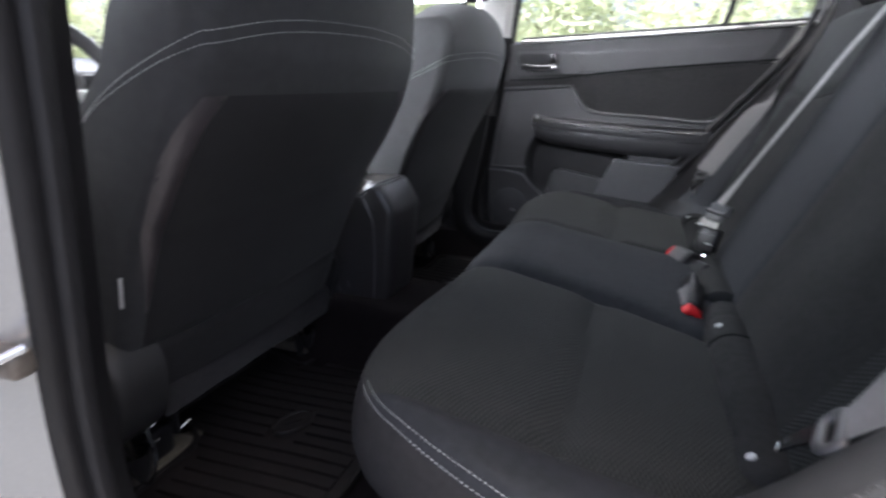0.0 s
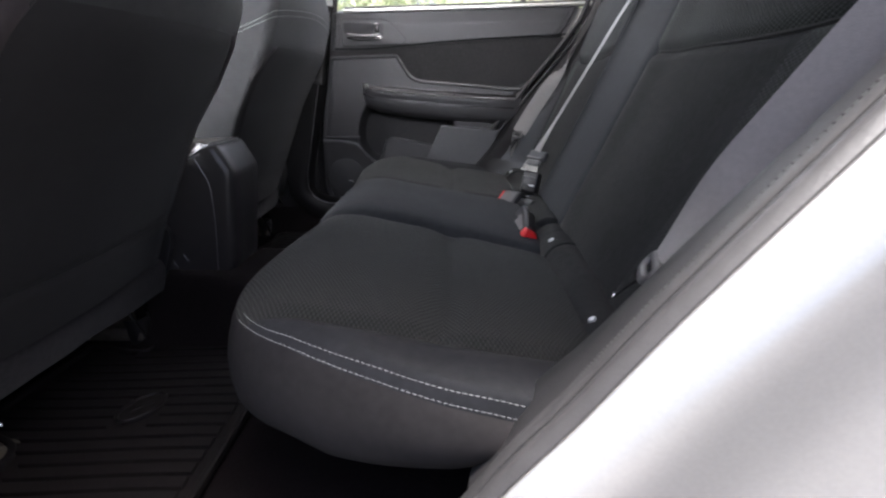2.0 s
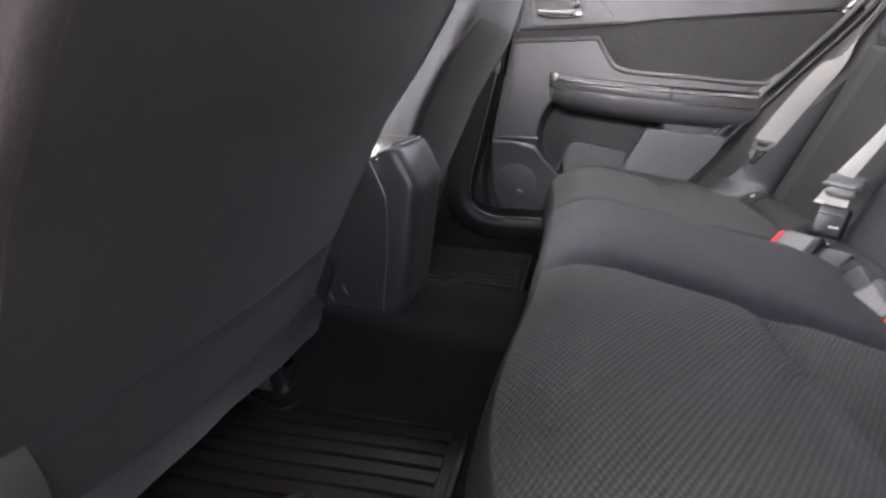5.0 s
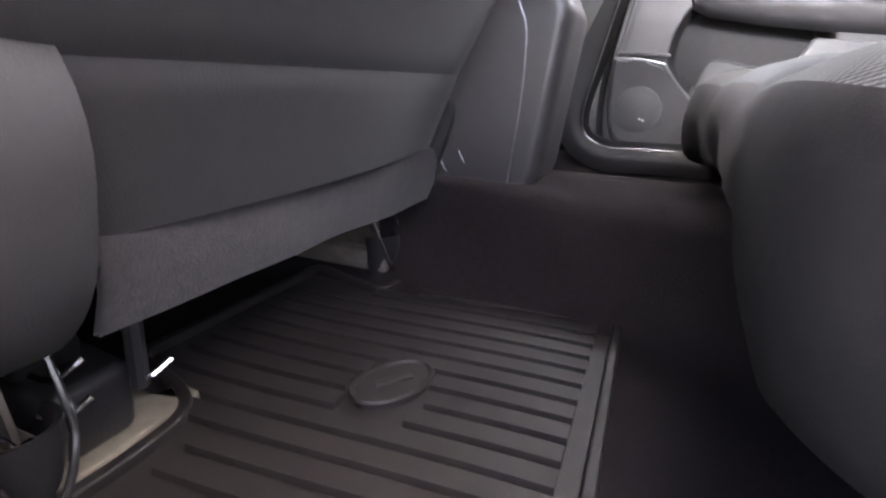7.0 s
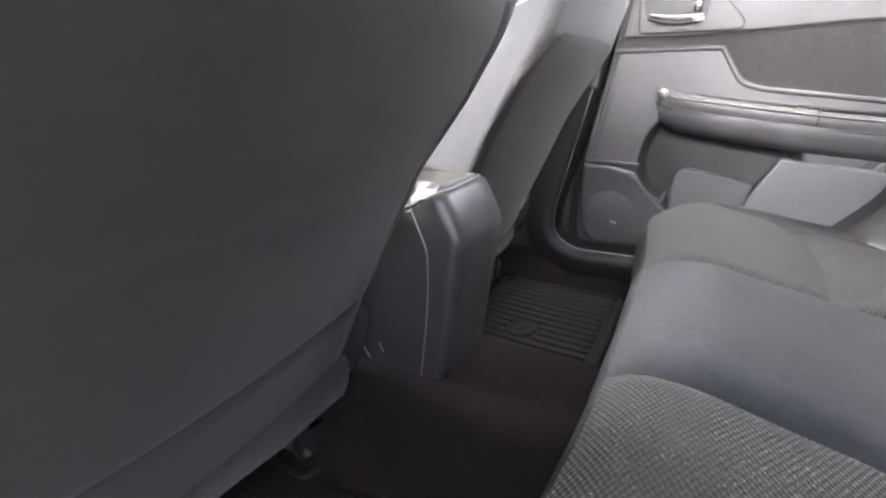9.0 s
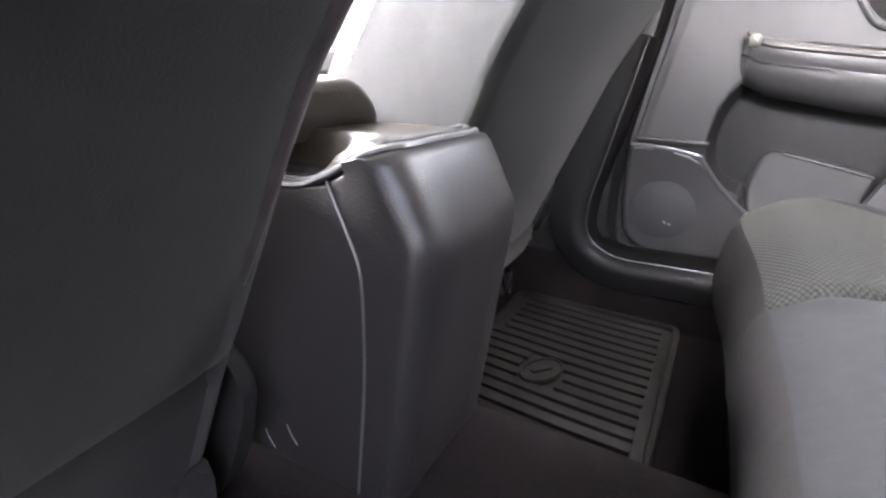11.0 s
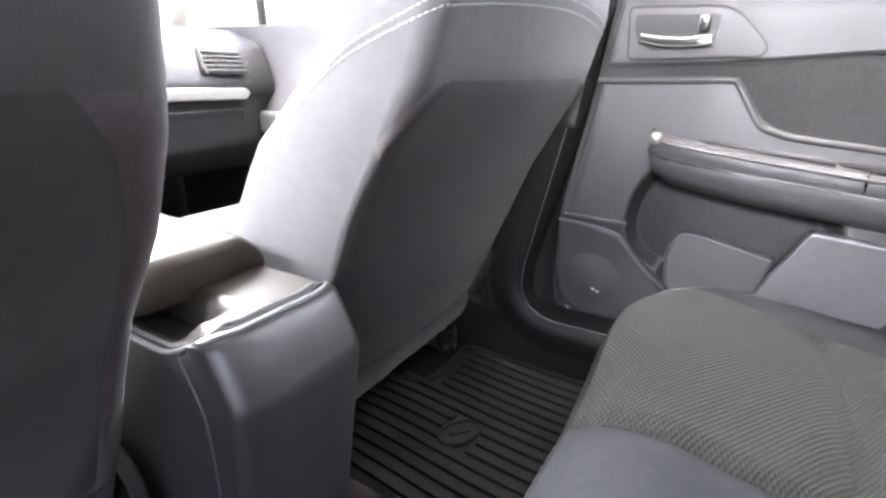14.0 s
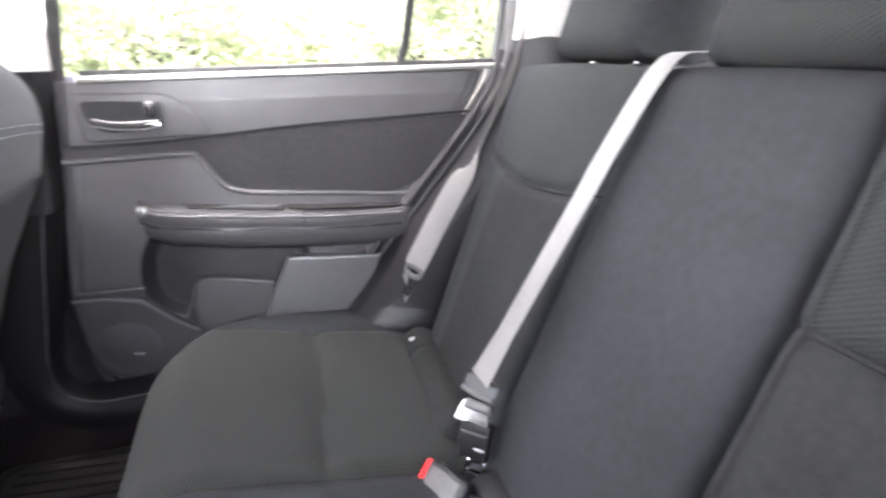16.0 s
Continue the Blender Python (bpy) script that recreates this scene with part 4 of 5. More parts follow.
def rear_back(name, y_in, y_out, label, center=None):
    """One part of the split backrest. y_in is its edge by the split, y_out its outer edge at the top."""
    sgn = 1 if y_out > y_in else -1
    L = abs(y_out - y_in)
    th = thing(name, (0.72, (y_in + y_out) / 2, 0.26), label, "car seat", "rear backrests")
    ins0, ins1 = (0.330, L - 0.09) if center else (0.008, L - 0.022)
    top = 0.578

    def surf(a, b):
        c = 0.03 - edge_roll(min(L - a, b + 0.05, top - b), 0.04) - edge_roll(a, 0.024 if center else 0.014)
        if center:
            if a < center:
                c += 0.008 * math.sin(math.pi * a / center) ** 0.8
            else:
                u = (a - center) / (L - center)
                c += -0.008 + 0.012 * math.sin(math.pi * u)
            c -= 0.012 * bumpy(a, center, 0.009)
        else:
            c += 0.010 * math.sin(math.pi * a / L) + 0.010 * bumpy(a, 0.03, 0.05)
            c -= 0.006 * (bumpy(a, ins0, 0.006) + bumpy(a, ins1, 0.006))
        if a > (center or 0.0):
            c -= 0.011 * bumpy(b, seam(a), 0.008)
            c += 0.010 * max(0, b - seam(a)) / 0.2
        return c + 0.002 * noise.noise(Vector((a * 8, b * 8, 3)))

    def seam(a):
        lo = center or ins0
        u = (a - lo) / max(0.01, L - lo)
        return 0.360 + (0.035 if center or u > 0.5 else -0.002) * (2 * u - 1) ** 2

    def place(a, b, c):
        w = 1 - (0.235 if not center else 0.19) * (1 - min(1, max(0, b / 0.5))) * (a / L)
        return back_place(y_in + sgn * a * w + 0.08 * (b - 0.28) * (1 - a / L), b, c)

    def zone(a, b):
        if center and a < center:
            return "center_panel"
        if ins0 < a < ins1:
            return "mesh_panel" if b > seam(a) or a > ins1 - (0.045 if center else 0.13) else "insert_panel"
        return "bolster"
    stops = [0.0, ins0, ins1, L] if not center else [0.0, center, ins0, ins1, L]
    A = [0.0, 0.003, 0.008] + spaced(*([0.016] + stops[1:-1] + [L - 0.016]), step=0.012) + [L - 0.008, L - 0.003, L]
    T = [0.5 - 0.5 * math.cos(math.pi * k / 110) for k in range(111)]
    r = 0.05

    def b1(a):
        e = min(a, L - a)
        return top - (0 if e > r else r - math.sqrt(max(0, r * r - (r - e) ** 2)) * 1.0) * 0.8
    q = quilt(A, T, lambda a: -0.05, b1, surf, place, [(0.003, 0.01), (0.005, 0.03), (0.003, 0.07), (-0.01, 0.11)], zone)
    part("bolster", merge(q["bolster"], q["side"]) if "bolster" in q else q["side"], CLOTH, th)
    part("mesh_panel", q["mesh_panel"], MESHV, th, "dotted mesh cloth panel")
    part("insert_panel", q["insert_panel"], INSERT, th, "black knit cloth panel")
    if center:
        part("center_panel", q["center_panel"], CLOTH, th, "smooth charcoal centre panel")
    lo = center or ins0
    path = [place(a, seam(a), surf(a, seam(a)) + 0.0030) for a in np.linspace(lo, L - 0.05, 30)]
    part("seam", tube(path, 0.0032, 6), SEAM, th)
    return th


rear_back("rear_backrest_narrow", 0.6180, 0.03, "charcoal cloth backrest with mesh upper panel beside the door opening")
rear_back("rear_backrest_wide", 0.6270, 1.385, "charcoal cloth backrest with smooth middle panel", center=0.305)


def headrest(y, w, h, label, z0=0.785, x0=0.930):
    th = thing("headrest", (x0 + 0.03, y, z0), label, "headrest", "rear headrests")

    def surf(a, b):
        d = min(a + w / 2, w / 2 - a, b, h - b)
        return 0.05 - edge_roll(d, 0.045) + 0.01 * math.cos(a / w * math.pi)

    def place(a, b, c):
        return Vector((x0 + 0.055 + 0.30 * b - c, y + a, z0 + b + 0.1 * c))
    A = spaced(-w / 2, -w / 2 + 0.012, w / 2 - 0.012, w / 2, step=0.008)
    T = [0.5 - 0.5 * math.cos(math.pi * k / 20) for k in range(21)]
    q = quilt(A, T, lambda a: 0.0, lambda a: h, surf, place, [(0.003, 0.02), (0.004, 0.05), (-0.006, 0.08)], lambda a, b: "front" if abs(a) < w / 2 - 0.045 else "side")
    part("cover", q["side"], CLOTH, th)
    part("mesh_panel", q["front"], MESHV, th, "dotted mesh cloth face")
    for s in (-1, 1):
        part("post", tube([(x0 + 0.06, y + s * 0.06, z0 - 0.05), (x0 + 0.065, y + s * 0.06, z0 + 0.05)], 0.006), CHROME, th)
        part("post_sleeve", disc(0.012, 0.012, pose(x0 + 0.06, y + s * 0.06, z0 - 0.012), 14, 0.003), DARKPL, th)


headrest(1.11, 0.255, 0.16, "charcoal headrest with mesh face on the outer seat", 0.768)
headrest(0.748, 0.27, 0.16, "charcoal headrest on the middle seat", 0.760)
headrest(0.32, 0.26, 0.16, "charcoal headrest with mesh face by the open door", 0.768)


def sag(y):
    """The roll by the open door hangs lower towards its outer end."""
    return 0.012 * max(0.0, 1 - max(0.0, y - 0.20) / 0.12)


def bite_roll():
    for y0, y1, tabs in ((0.180, 0.610, (0.212, 0.500)), (0.622, 0.848, ()), (0.935, 1.250, (1.200,))):
        th = thing("anchor_cover", (0.675, (y0 + y1) / 2, 0.20), "rolled black cloth cover between cushion and backrest", "seat cover", "anchor covers")
        n = 60
        rings = []
        for i in range(n + 1):
            y = y0 + (y1 - y0) * i / n
            e = min(i, n - i) / 3
            r = 0.040 * math.sqrt(min(1, 0.15 + e)) * (1 + 0.03 * noise.noise(Vector((0, y * 20, 1))))
            for t in tabs:
                r *= 1 - 0.06 * bumpy(abs(y - t), 0.036, 0.004)
            rings.append([(0.686 + r * 0.95 * math.cos(a), y, 0.226 - sag(y) + r * math.sin(a)) for a in np.linspace(0, 2 * math.pi, 20, endpoint=False)])
        part("roll", loft(rings), INSERT, th)
        for t in tabs:
            part("snap", disc(0.0054, 0.004, pose(0.686 - 0.0200, t, 0.226 - sag(t) + 0.0335, 0, -30, 0), 16, 0.0012), SNAP, th, "pale press stud")
            if t - 0.036 < y0:
                continue
            edge = [(0.686 + 0.0402 * 0.95 * math.cos(a), t - 0.036, 0.226 + 0.0402 * math.sin(a)) for a in np.linspace(0.6, 3.6, 16)]
            part("tab_edge", tube(edge, 0.0018, 6), SEAM, th)


bite_roll()


def ribbon(path, width, thick, side):
    """Flat webbing; side gives its width direction at each point or once."""
    path = [Vector(p) for p in path]
    rings = []
    for i, p in enumerate(path):
        d = (path[min(i + 1, len(path) - 1)] - path[max(i - 1, 0)]).normalized()
        s = Vector(side[i] if isinstance(side, list) else side)
        s = (s - d * s.dot(d)).normalized()
        n = d.cross(s)
        rings.append([p + s * width / 2, p + s * width / 2 * 0.9 + n * thick, p - s * width / 2 * 0.9 + n * thick, p - s * width / 2, p - s * width / 2 * 0.9 - n * thick, p + s * width / 2 * 0.9 - n * thick])
    return loft(rings)


def outer_belts():
    for side in (0, 1):
        def P(x, y, z):
            return (x, y, z) if side == 0 else (x, 2 * MID - y, z)
        th = thing("seat_belt", P(0.69, 0.14, 0.30), "grey webbing seat belt hanging beside the backrest", "seat belt", "outer seat belts")
        k = 1 if side == 0 else -1
        path = smooth_path([P(0.697, 0.120, 0.362), P(0.757, 0.113, 0.45), P(0.82, 0.098, 0.55), P(0.88, 0.084, 0.65), P(0.95, 0.072, 0.82), P(1.0, 0.08, 1.0)] if side == 0 else [(0.700, 1.306, 0.368), (0.752, 1.325, 0.45), (0.808, 1.345, 0.53), (0.872, 1.372, 0.61), (0.965, 1.385, 0.80), (1.0, 1.375, 1.0)], 8)
        turn = [Vector((0.30, k, 0.0)).lerp(Vector((-0.60, 0.52 * k, 0.45)), min(1.0, i / 9)) if side == 0 else Vector((0.79, -0.40, -0.44)).lerp(Vector((-1.0, -0.50, 0.8)), min(1.0, max(0.0, (i - 12) / 20))) for i in range(len(path))]
        part("webbing", ribbon(path, 0.047, 0.0008, turn), WEB, th)
        low = smooth_path([P(0.702, 0.135, 0.350), P(0.708, 0.152, 0.30), P(0.715, 0.160, 0.22)] if side == 0 else [(0.692, 1.300, 0.352), (0.672, 1.318, 0.305), (0.655, 1.345, 0.25)], 5)
        part("lap_webbing", ribbon(low, 0.044, 0.0008, (0.4, k, -0.1)), WEB, th)
        # moulded loop round the webbing, and the steel prong that comes out of it
        wide, down = Vector((0.32, 0.947 * k, 0.0)).normalized(), Vector((-0.58, 0.19 * k, -0.79))
        down = (down - wide * down.dot(wide)).normalized()
        m = Matrix((down, wide, down.cross(wide))).transposed().to_4x4()
        m.translation = (0.695, 0.122, 0.356) if side == 0 else (0.697, 1.294, 0.368)
        loop = [m @ Vector((u, v, 0)) for u, v in rounded([(-0.002, -0.026), (-0.002, 0.026), (0.010, 0.026), (0.017, 0.020), (0.017, -0.014), (0.010, -0.026)], 0.006, 4)]
        tongue = part("tongue", sweep(loop + loop[:2], ring(0.0060, 10, 0.0040), m.to_3x3() @ Vector((0, 0, 1))), PALEPL, th, "grey moulded belt loop")
        part("tongue_plate", plate(rounded([(0.012, -0.010), (0.016, 0.027), (0.038, 0.026), (0.058, 0.026), (0.058, 0.008), (0.038, 0.004)], 0.003), 0.0024, lambda u, v, w: m @ Vector((u, v, w - 0.0012)), 0.0006), SATINPL, tongue, "black coated tongue plate")
        part("slot", plate(rounded([(0.044, 0.0115), (0.044, 0.0225), (0.051, 0.0225), (0.051, 0.0115)], 0.003), 0.0034, lambda u, v, w: m @ Vector((u, v, w - 0.0017))), SEAM, tongue)
        part("tongue_tip", rbox((0.004, 0.017, 0.0034), 0.0012, m @ pose(0.0575, 0.017, 0)), CHROME, tongue, "bright steel tongue end")
        part("belt_guide", rbox((0.02, 0.08, 0.03), 0.008, Matrix.Translation(P(1.0, 0.075, 1.005))), PILLAR, th)


outer_belts()


def middle_belt():
    th = thing("middle_seat_belt", (0.68, 0.93, 0.25), "grey webbing belt running straight up the middle backrest", "seat belt")
    pts = []
    for k in (0.0, 0.2, 0.4, 0.6, 0.8):
        pts.append(Vector((0.697, 0.903, 0.362)).lerp(back_place(0.918, 0.548, 0.050), k))
    pts += [back_place(0.918, 0.568, 0.040), back_place(0.918, 0.60, 0.0)]
    part("webbing", ribbon(smooth_path(pts, 6), 0.046, 0.0008, [Vector((-0.12, 1.0, 0)).lerp(Vector((0.10, 1, 0)), min(1.0, i / 5)) for i in range(37)]), WEB, th)
    # sliding adjuster: a body with the webbing folded over its bar
    m = Matrix.Translation((0.699, 0.898, 0.350)) @ pose(0, 0, 0, 0, 28, 32)
    slide = part("slide", rbox((0.014, 0.058, 0.026), 0.006, m), PLASTIC, th, "dark grey sliding adjuster")
    part("slide_bar", tube([m @ Vector((-0.008, -0.026, -0.008)), m @ Vector((-0.010, 0, -0.009)), m @ Vector((-0.008, 0.026, -0.008))], 0.0038, 8), LABEL, slide)
    # steel tongue, mini buckle and anchor loop hanging below it in the gap of the cushion
    plate_m = Matrix.Translation((0.680, 0.878, 0.328)) @ pose(0, 0, 0, 4, 34, 48)
    tongue = part("tongue_plate", plate(rounded([(-0.024, -0.012), (0.024, -0.012), (0.020, 0.014), (-0.018, 0.014)], 0.005), 0.003, lambda u, v, w: plate_m @ Vector((w, u, v)), 0.0008), CHROME, th, "steel tongue plate")
    part("tongue_grip", rbox((0.011, 0.040, 0.014), 0.0045, plate_m @ pose(-0.003, -0.004, 0.010)), LABEL, tongue)
    part("release_mark", rbox((0.003, 0.015, 0.003), 0.001, plate_m @ pose(-0.002, 0.016, -0.012)), SNAP, tongue)
    body_m = Matrix.Translation((0.681, 0.872, 0.290)) @ pose(0, 0, 0, 2, 16, 50)
    body = part("mini_buckle", rbox((0.022, 0.044, 0.052), 0.006, body_m), DARKPL, th, "glossy black mini buckle")
    part("buckle_rib", rbox((0.003, 0.036, 0.003), 0.001, body_m @ pose(-0.0115, 0, 0.012)), LABEL, body)
    part("buckle_button", rbox((0.003, 0.014, 0.0028), 0.001, body_m @ pose(-0.0115, -0.010, -0.008)), SNAP, body)
    loop_m = Matrix.Translation((0.680, 0.868, 0.246)) @ pose(0, 0, 0, 2, 20, 50)
    ringed = [loop_m @ Vector((0, u, v)) for u, v in rounded([(-0.013, -0.006), (0.013, -0.006), (0.013, 0.008), (-0.013, 0.008)], 0.004, 3)]
    part("loop", tube(ringed + ringed[:2], 0.0026, 8), CHROME, th, "steel anchor loop")
    part("anchor_plate", plate(rounded([(-0.006, 0.010), (0.006, 0.010), (0.018, -0.030), (-0.018, -0.030)], 0.004), 0.003, lambda u, v, w: loop_m @ Vector((0.004 + w, u, v)), 0.0008), SATIN, th, "bright steel anchor plate")


middle_belt()


def buckle(at, turn, label, button):
    th = thing("belt_buckle", at, label, "belt buckle", "belt buckles")
    m = Matrix.Translation(at) @ turn
    body = part("body", rbox((0.070, 0.052, 0.026), 0.006, m @ pose(0.035, -0.002, 0)), DARKPL, th)
    part("top_plate", rbox((0.054, 0.036, 0.004), 0.0018, m @ pose(0.034, 0, 0.0130)), LABEL, body, "grey top plate")
    part("button", rbox(button[0], 0.0055, m @ button[1]), RED, body, "bright red release button")
    part("stalk", rbox((0.06, 0.03, 0.012), 0.004, m @ pose(0.09, 0, -0.004)), DARKPL, th)


buckle((0.627, 0.569, 0.240), Matrix(((0.05, -0.58, -0.80), (0.96, 0.24, -0.106), (0.25, -0.77, 0.57))).to_4x4(), "black buckle with red button between cushion and backrest", ((0.022, 0.048, 0.029), pose(-0.009, -0.001, 0.002)))
buckle((0.615, 0.868, 0.248), Matrix(((0.42, 0.60, -0.68), (-0.90, 0.35, -0.25), (0.09, 0.72, 0.69))).to_4x4(), "grey-topped buckle with red button by the middle belt", ((0.014, 0.042, 0.016), pose(-0.003, 0, 0.004, 0, -38, 0)))


# ---- front seats ----
def front_seat(yc, xs, zs, shift, label, inner, girth=1.0, hi=0.845):
    """xs, zs: the line of the back seen from the side. inner: +1 where the car's middle lies towards greater y."""
    th = thing("front_seat", (-0.3, yc, 0.02), label, "car seat", "front seats")

    def xb(z):
        return lin(z, zs, xs)
    lo = 0.19

    def crown(a):
        return hi - 0.050 * (min(0.25, abs(a)) / 0.25) ** 2.4

    def capped(a, z):
        return z if z < 0.70 else 0.70 + (z - 0.70) * (crown(a) - 0.70) / (hi - 0.70)

    def edge_a(z):
        if inner > 0:
            return lin(z, [0.20, 0.50, 0.54, 0.575, 0.603], [0.222, 0.222, 0.220, 0.212, 0.196])
        return lin(z, [0.20, 0.50, 0.54, 0.575, 0.603], [0.2465, 0.2465, 0.241, 0.222, 0.196])

    def bend(a, z):
        """Columns of the grid bent so that one of them follows the panel's edge."""
        e = edge_a(z) if z < 0.603 else 0.196
        e = lin(z, [0.603, 0.64], [e, 0.19])
        u = abs(a)
        return math.copysign(u * e / 0.19 if u < 0.19 else e + (u - 0.19) * (0.25 - e) / 0.06, a)

    def surf(a, z):
        return skin(bend(a, z), z)

    def skin(a, z):
        d = min(a + 0.25, 0.25 - a)
        c = 0.010 - edge_roll(d, lin(z, [0.45, 0.52, 0.60, 0.66], [0.027, 0.024, 0.029, 0.036]) if inner > 0 else lin(z, [0.52, 0.64], [0.016, 0.026])) + 0.022 * math.cos(a / 0.25 * math.pi / 2)
        c -= edge_roll(min(0.06, max(0.0, crown(a) - z)), 0.06) * 0.8
        if z < 0.602:
            c -= 0.0015 * bumpy(abs(a), edge_a(z), 0.004)
        if abs(a) < 0.222:
            c -= 0.002 * bumpy(z, 0.602, 0.004)
        if abs(a) < 0.235:
            c -= (0.005 if inner > 0 else 0.002) * bumpy(z, 0.276, 0.005)
        return c + 0.002 * noise.noise(Vector((a * 7, z * 7, yc)))

    def half(z):
        return lin(z, [0.19, 0.30, 0.45, 0.58, 0.68, 0.76, 0.85], [0.96, 0.985, 1.0, 1.0, 0.97, 0.90, 0.70])

    def wide(a, z):
        """Half width, drawn in at the waist on the driver seat's inner side."""
        waist = lin(z, [0.30, 0.41, 0.52, 0.60, 0.66], [1.0, 0.98, 0.978, 0.955, 0.93]) if inner > 0 and a > 0 else 1.0
        return half(z) * girth * waist

    def thick(z):
        return lin(z, [0.15, 0.40, 0.44, 0.53, 0.575, 0.63, 0.69, 0.76, 0.85], [0.19, 0.155, 0.146, 0.141, 0.118, 0.089, 0.072, 0.064, 0.062])

    def place(a, z, c):
        x = xb(z) + (c if c > -0.03 else -0.03 + (c + 0.03) * thick(z) / 0.2)
        return Vector((x, yc + (bend(a, z) if abs(a) <= 0.25 else a) * wide(a, z), z))

    def raw(a, z, c):
        return Vector((xb(z) + c, yc + a * wide(a, z), z))

    def zone(a, z):
        if z < 0.602 and abs(a) < 0.19:
            return "pocket_panel"
        return "back"
    A = [-0.25, -0.249, -0.246, -0.241] + spaced(-0.234, -0.222, -0.19, 0.19, 0.222, 0.234, step=0.008) + [0.241, 0.246, 0.249, 0.25]
    T = [(z - lo) / (hi - lo) for z in spaced(lo, 0.276, 0.602, 0.79, hi, step=0.009)]
    q = quilt(A, T, lambda a: lo, lambda a: hi, lambda a, z: surf(a, capped(a, z)), lambda a, z, c: place(a, capped(a, z), c), [(0.003, 0.02), (0.005, 0.05), (0.006, 0.12), (0.006, 0.18), (-0.004, 0.205), (-0.03, 0.215)], zone)
    part("backrest", merge(q["back"], q["side"]), BACKCLOTH, th)
    part("pocket_panel", q["pocket_panel"], PANELCLOTH, th, "smooth black back panel")
    # worn edging that slants outwards beside the panel, its highlight put into the grey
    for s in (-1, 1):
        rows = []
        for z in np.linspace(0.602, 0.528 if inner < 0 else 0.34, 24):
            a0 = edge_a(z) + 0.001
            w = lin(z, [0.528, 0.55, 0.602], [0.002, 0.013, 0.024]) if inner < 0 else lin(z, [0.34, 0.45, 0.602], [0.004, 0.020, 0.030])
            rows.append([raw(s * a, z, skin(s * a, z) + 0.0012 * math.sin(math.pi * i / 4) + 0.0003) for i, a in enumerate(np.linspace(min(0.2495, a0 + w), a0, 5))])
        part("edge_strip", loft(rows, False), STRIP, th, "worn grey edge strip")
    crest = smooth2([(-0.25, 0.658), (-0.14, 0.679), (0.0, 0.686), (0.14, 0.682), (0.25, 0.664)] if inner > 0 else [(-0.25, 0.673), (-0.14, 0.685), (0.0, 0.691), (0.14, 0.687), (0.25, 0.677)], 10)
    crest_a, crest_z = [p[0] for p in crest], [p[1] for p in crest]
    for off in (0.0, 0.012):
        pts = []
        side = []
        for d, z in ((0.020, 0.655), (0.069, 0.632), (0.114, 0.605), (0.147, 0.568), (0.160, 0.536), (0.168, 0.488), (0.170, 0.466)):
            z = z - off * 0.8 - (0.011 if inner > 0 else 0.0)
            side.append((z, min(d, thick(z) - 0.006)))
        for sgn in (-1, 1):
            run = [Vector((xb(z) - d, yc + sgn * 0.2572 * wide(sgn, z), z)) for z, d in side]
            if sgn < 0:
                run.reverse()
                pts += run
                for s in np.linspace(-0.238, 0.238, 70):
                    z = lin(s, crest_a, crest_z) - off
                    pts.append(raw(s, z, skin(s, z) + 0.0010))
            else:
                pts += run
        part("stitching", stitches(smooth_path(pts, 3), 0.00055, 0.0048, 0.0018), THREAD, th, "pale grey double stitching")
    # felt flap under the back
    xf = xb(lo)
    rings = []
    for k, (dz, dx) in enumerate(((0.0, 0.016), (-0.014, 0.022), (-0.040, 0.020), (-0.066, 0.010))):
        rings.append([(xf + dx + 0.004 * noise.noise(Vector((y * 12, k, 1))), y, lo + 0.006 + dz - 0.006 * (y - yc) * inner / 0.22 + 0.003 * noise.noise(Vector((y * 9, 0, k)))) for y in np.linspace(yc - inner * 0.190, yc + inner * 0.236, 26)])
    back = [[(x - 0.005, y, z) for x, y, z in r] for r in reversed(rings)]
    part("felt_flap", loft(rings + back + rings[:1], False), FELT, th, "grey felt flap under the backrest")
    # cushion
    prof = rounded([(-0.55, 0.12), (0.02, 0.12), (0.02, 0.24), (-0.12, 0.27), (-0.45, 0.30), (-0.56, 0.27)], 0.05, 6)
    rings = []
    for a in (-0.262, -0.255, -0.235, -0.17, 0, 0.17, 0.235, 0.255, 0.262):
        k = 1 - 0.25 * max(0, (abs(a) - 0.23) / 0.032)
        rings.append([(xs[1] - 0.10 + (x + 0.27) * k - 0.27, yc + a, 0.20 + (z - 0.20) * k + (0.03 if abs(a) > 0.2 and z > 0.2 else 0)) for x, z in prof])
    part("cushion", loft(rings), CLOTH, th)
    # side shield on the door side
    ys = yc - inner * 0.262
    poly = rounded([(-0.42, 0.12), (-0.10, 0.12), (-0.045, 0.17), (-0.025, 0.26), (-0.07, 0.315), (-0.16, 0.28), (-0.42, 0.25)], 0.035)
    part("side_shield", plate(poly, 0.075, lambda u, v, w: (u + shift - 0.02, ys - inner * w * 1.0 + inner * 0.055, v), 0.016, 3), TRIMGREY, th, "dark grey plastic side shield")
    if inner > 0:
        poly = rounded([(-0.34, 0.10), (-0.135, 0.10), (-0.100, 0.163), (-0.074, 0.238), (-0.106, 0.269), (-0.20, 0.295), (-0.34, 0.285)], 0.03)
        part("inner_shield", plate(poly, 0.016, lambda u, v, w: (u, 0.6055 + w, v), 0.005, 3), TRIMGREY, th, "dark plastic shield beside the console")
        part("label_tag", rbox((0.004, 0.003, 0.040), 0.001, pose(shift - 0.020, 0.0785, 0.382, 0, 12, 0)), SNAP, th, "small white sewn tag")
    # headrest
    zt = hi - 0.012
    xt = xb(0.84) - (0.035 if inner > 0 else 0.022)
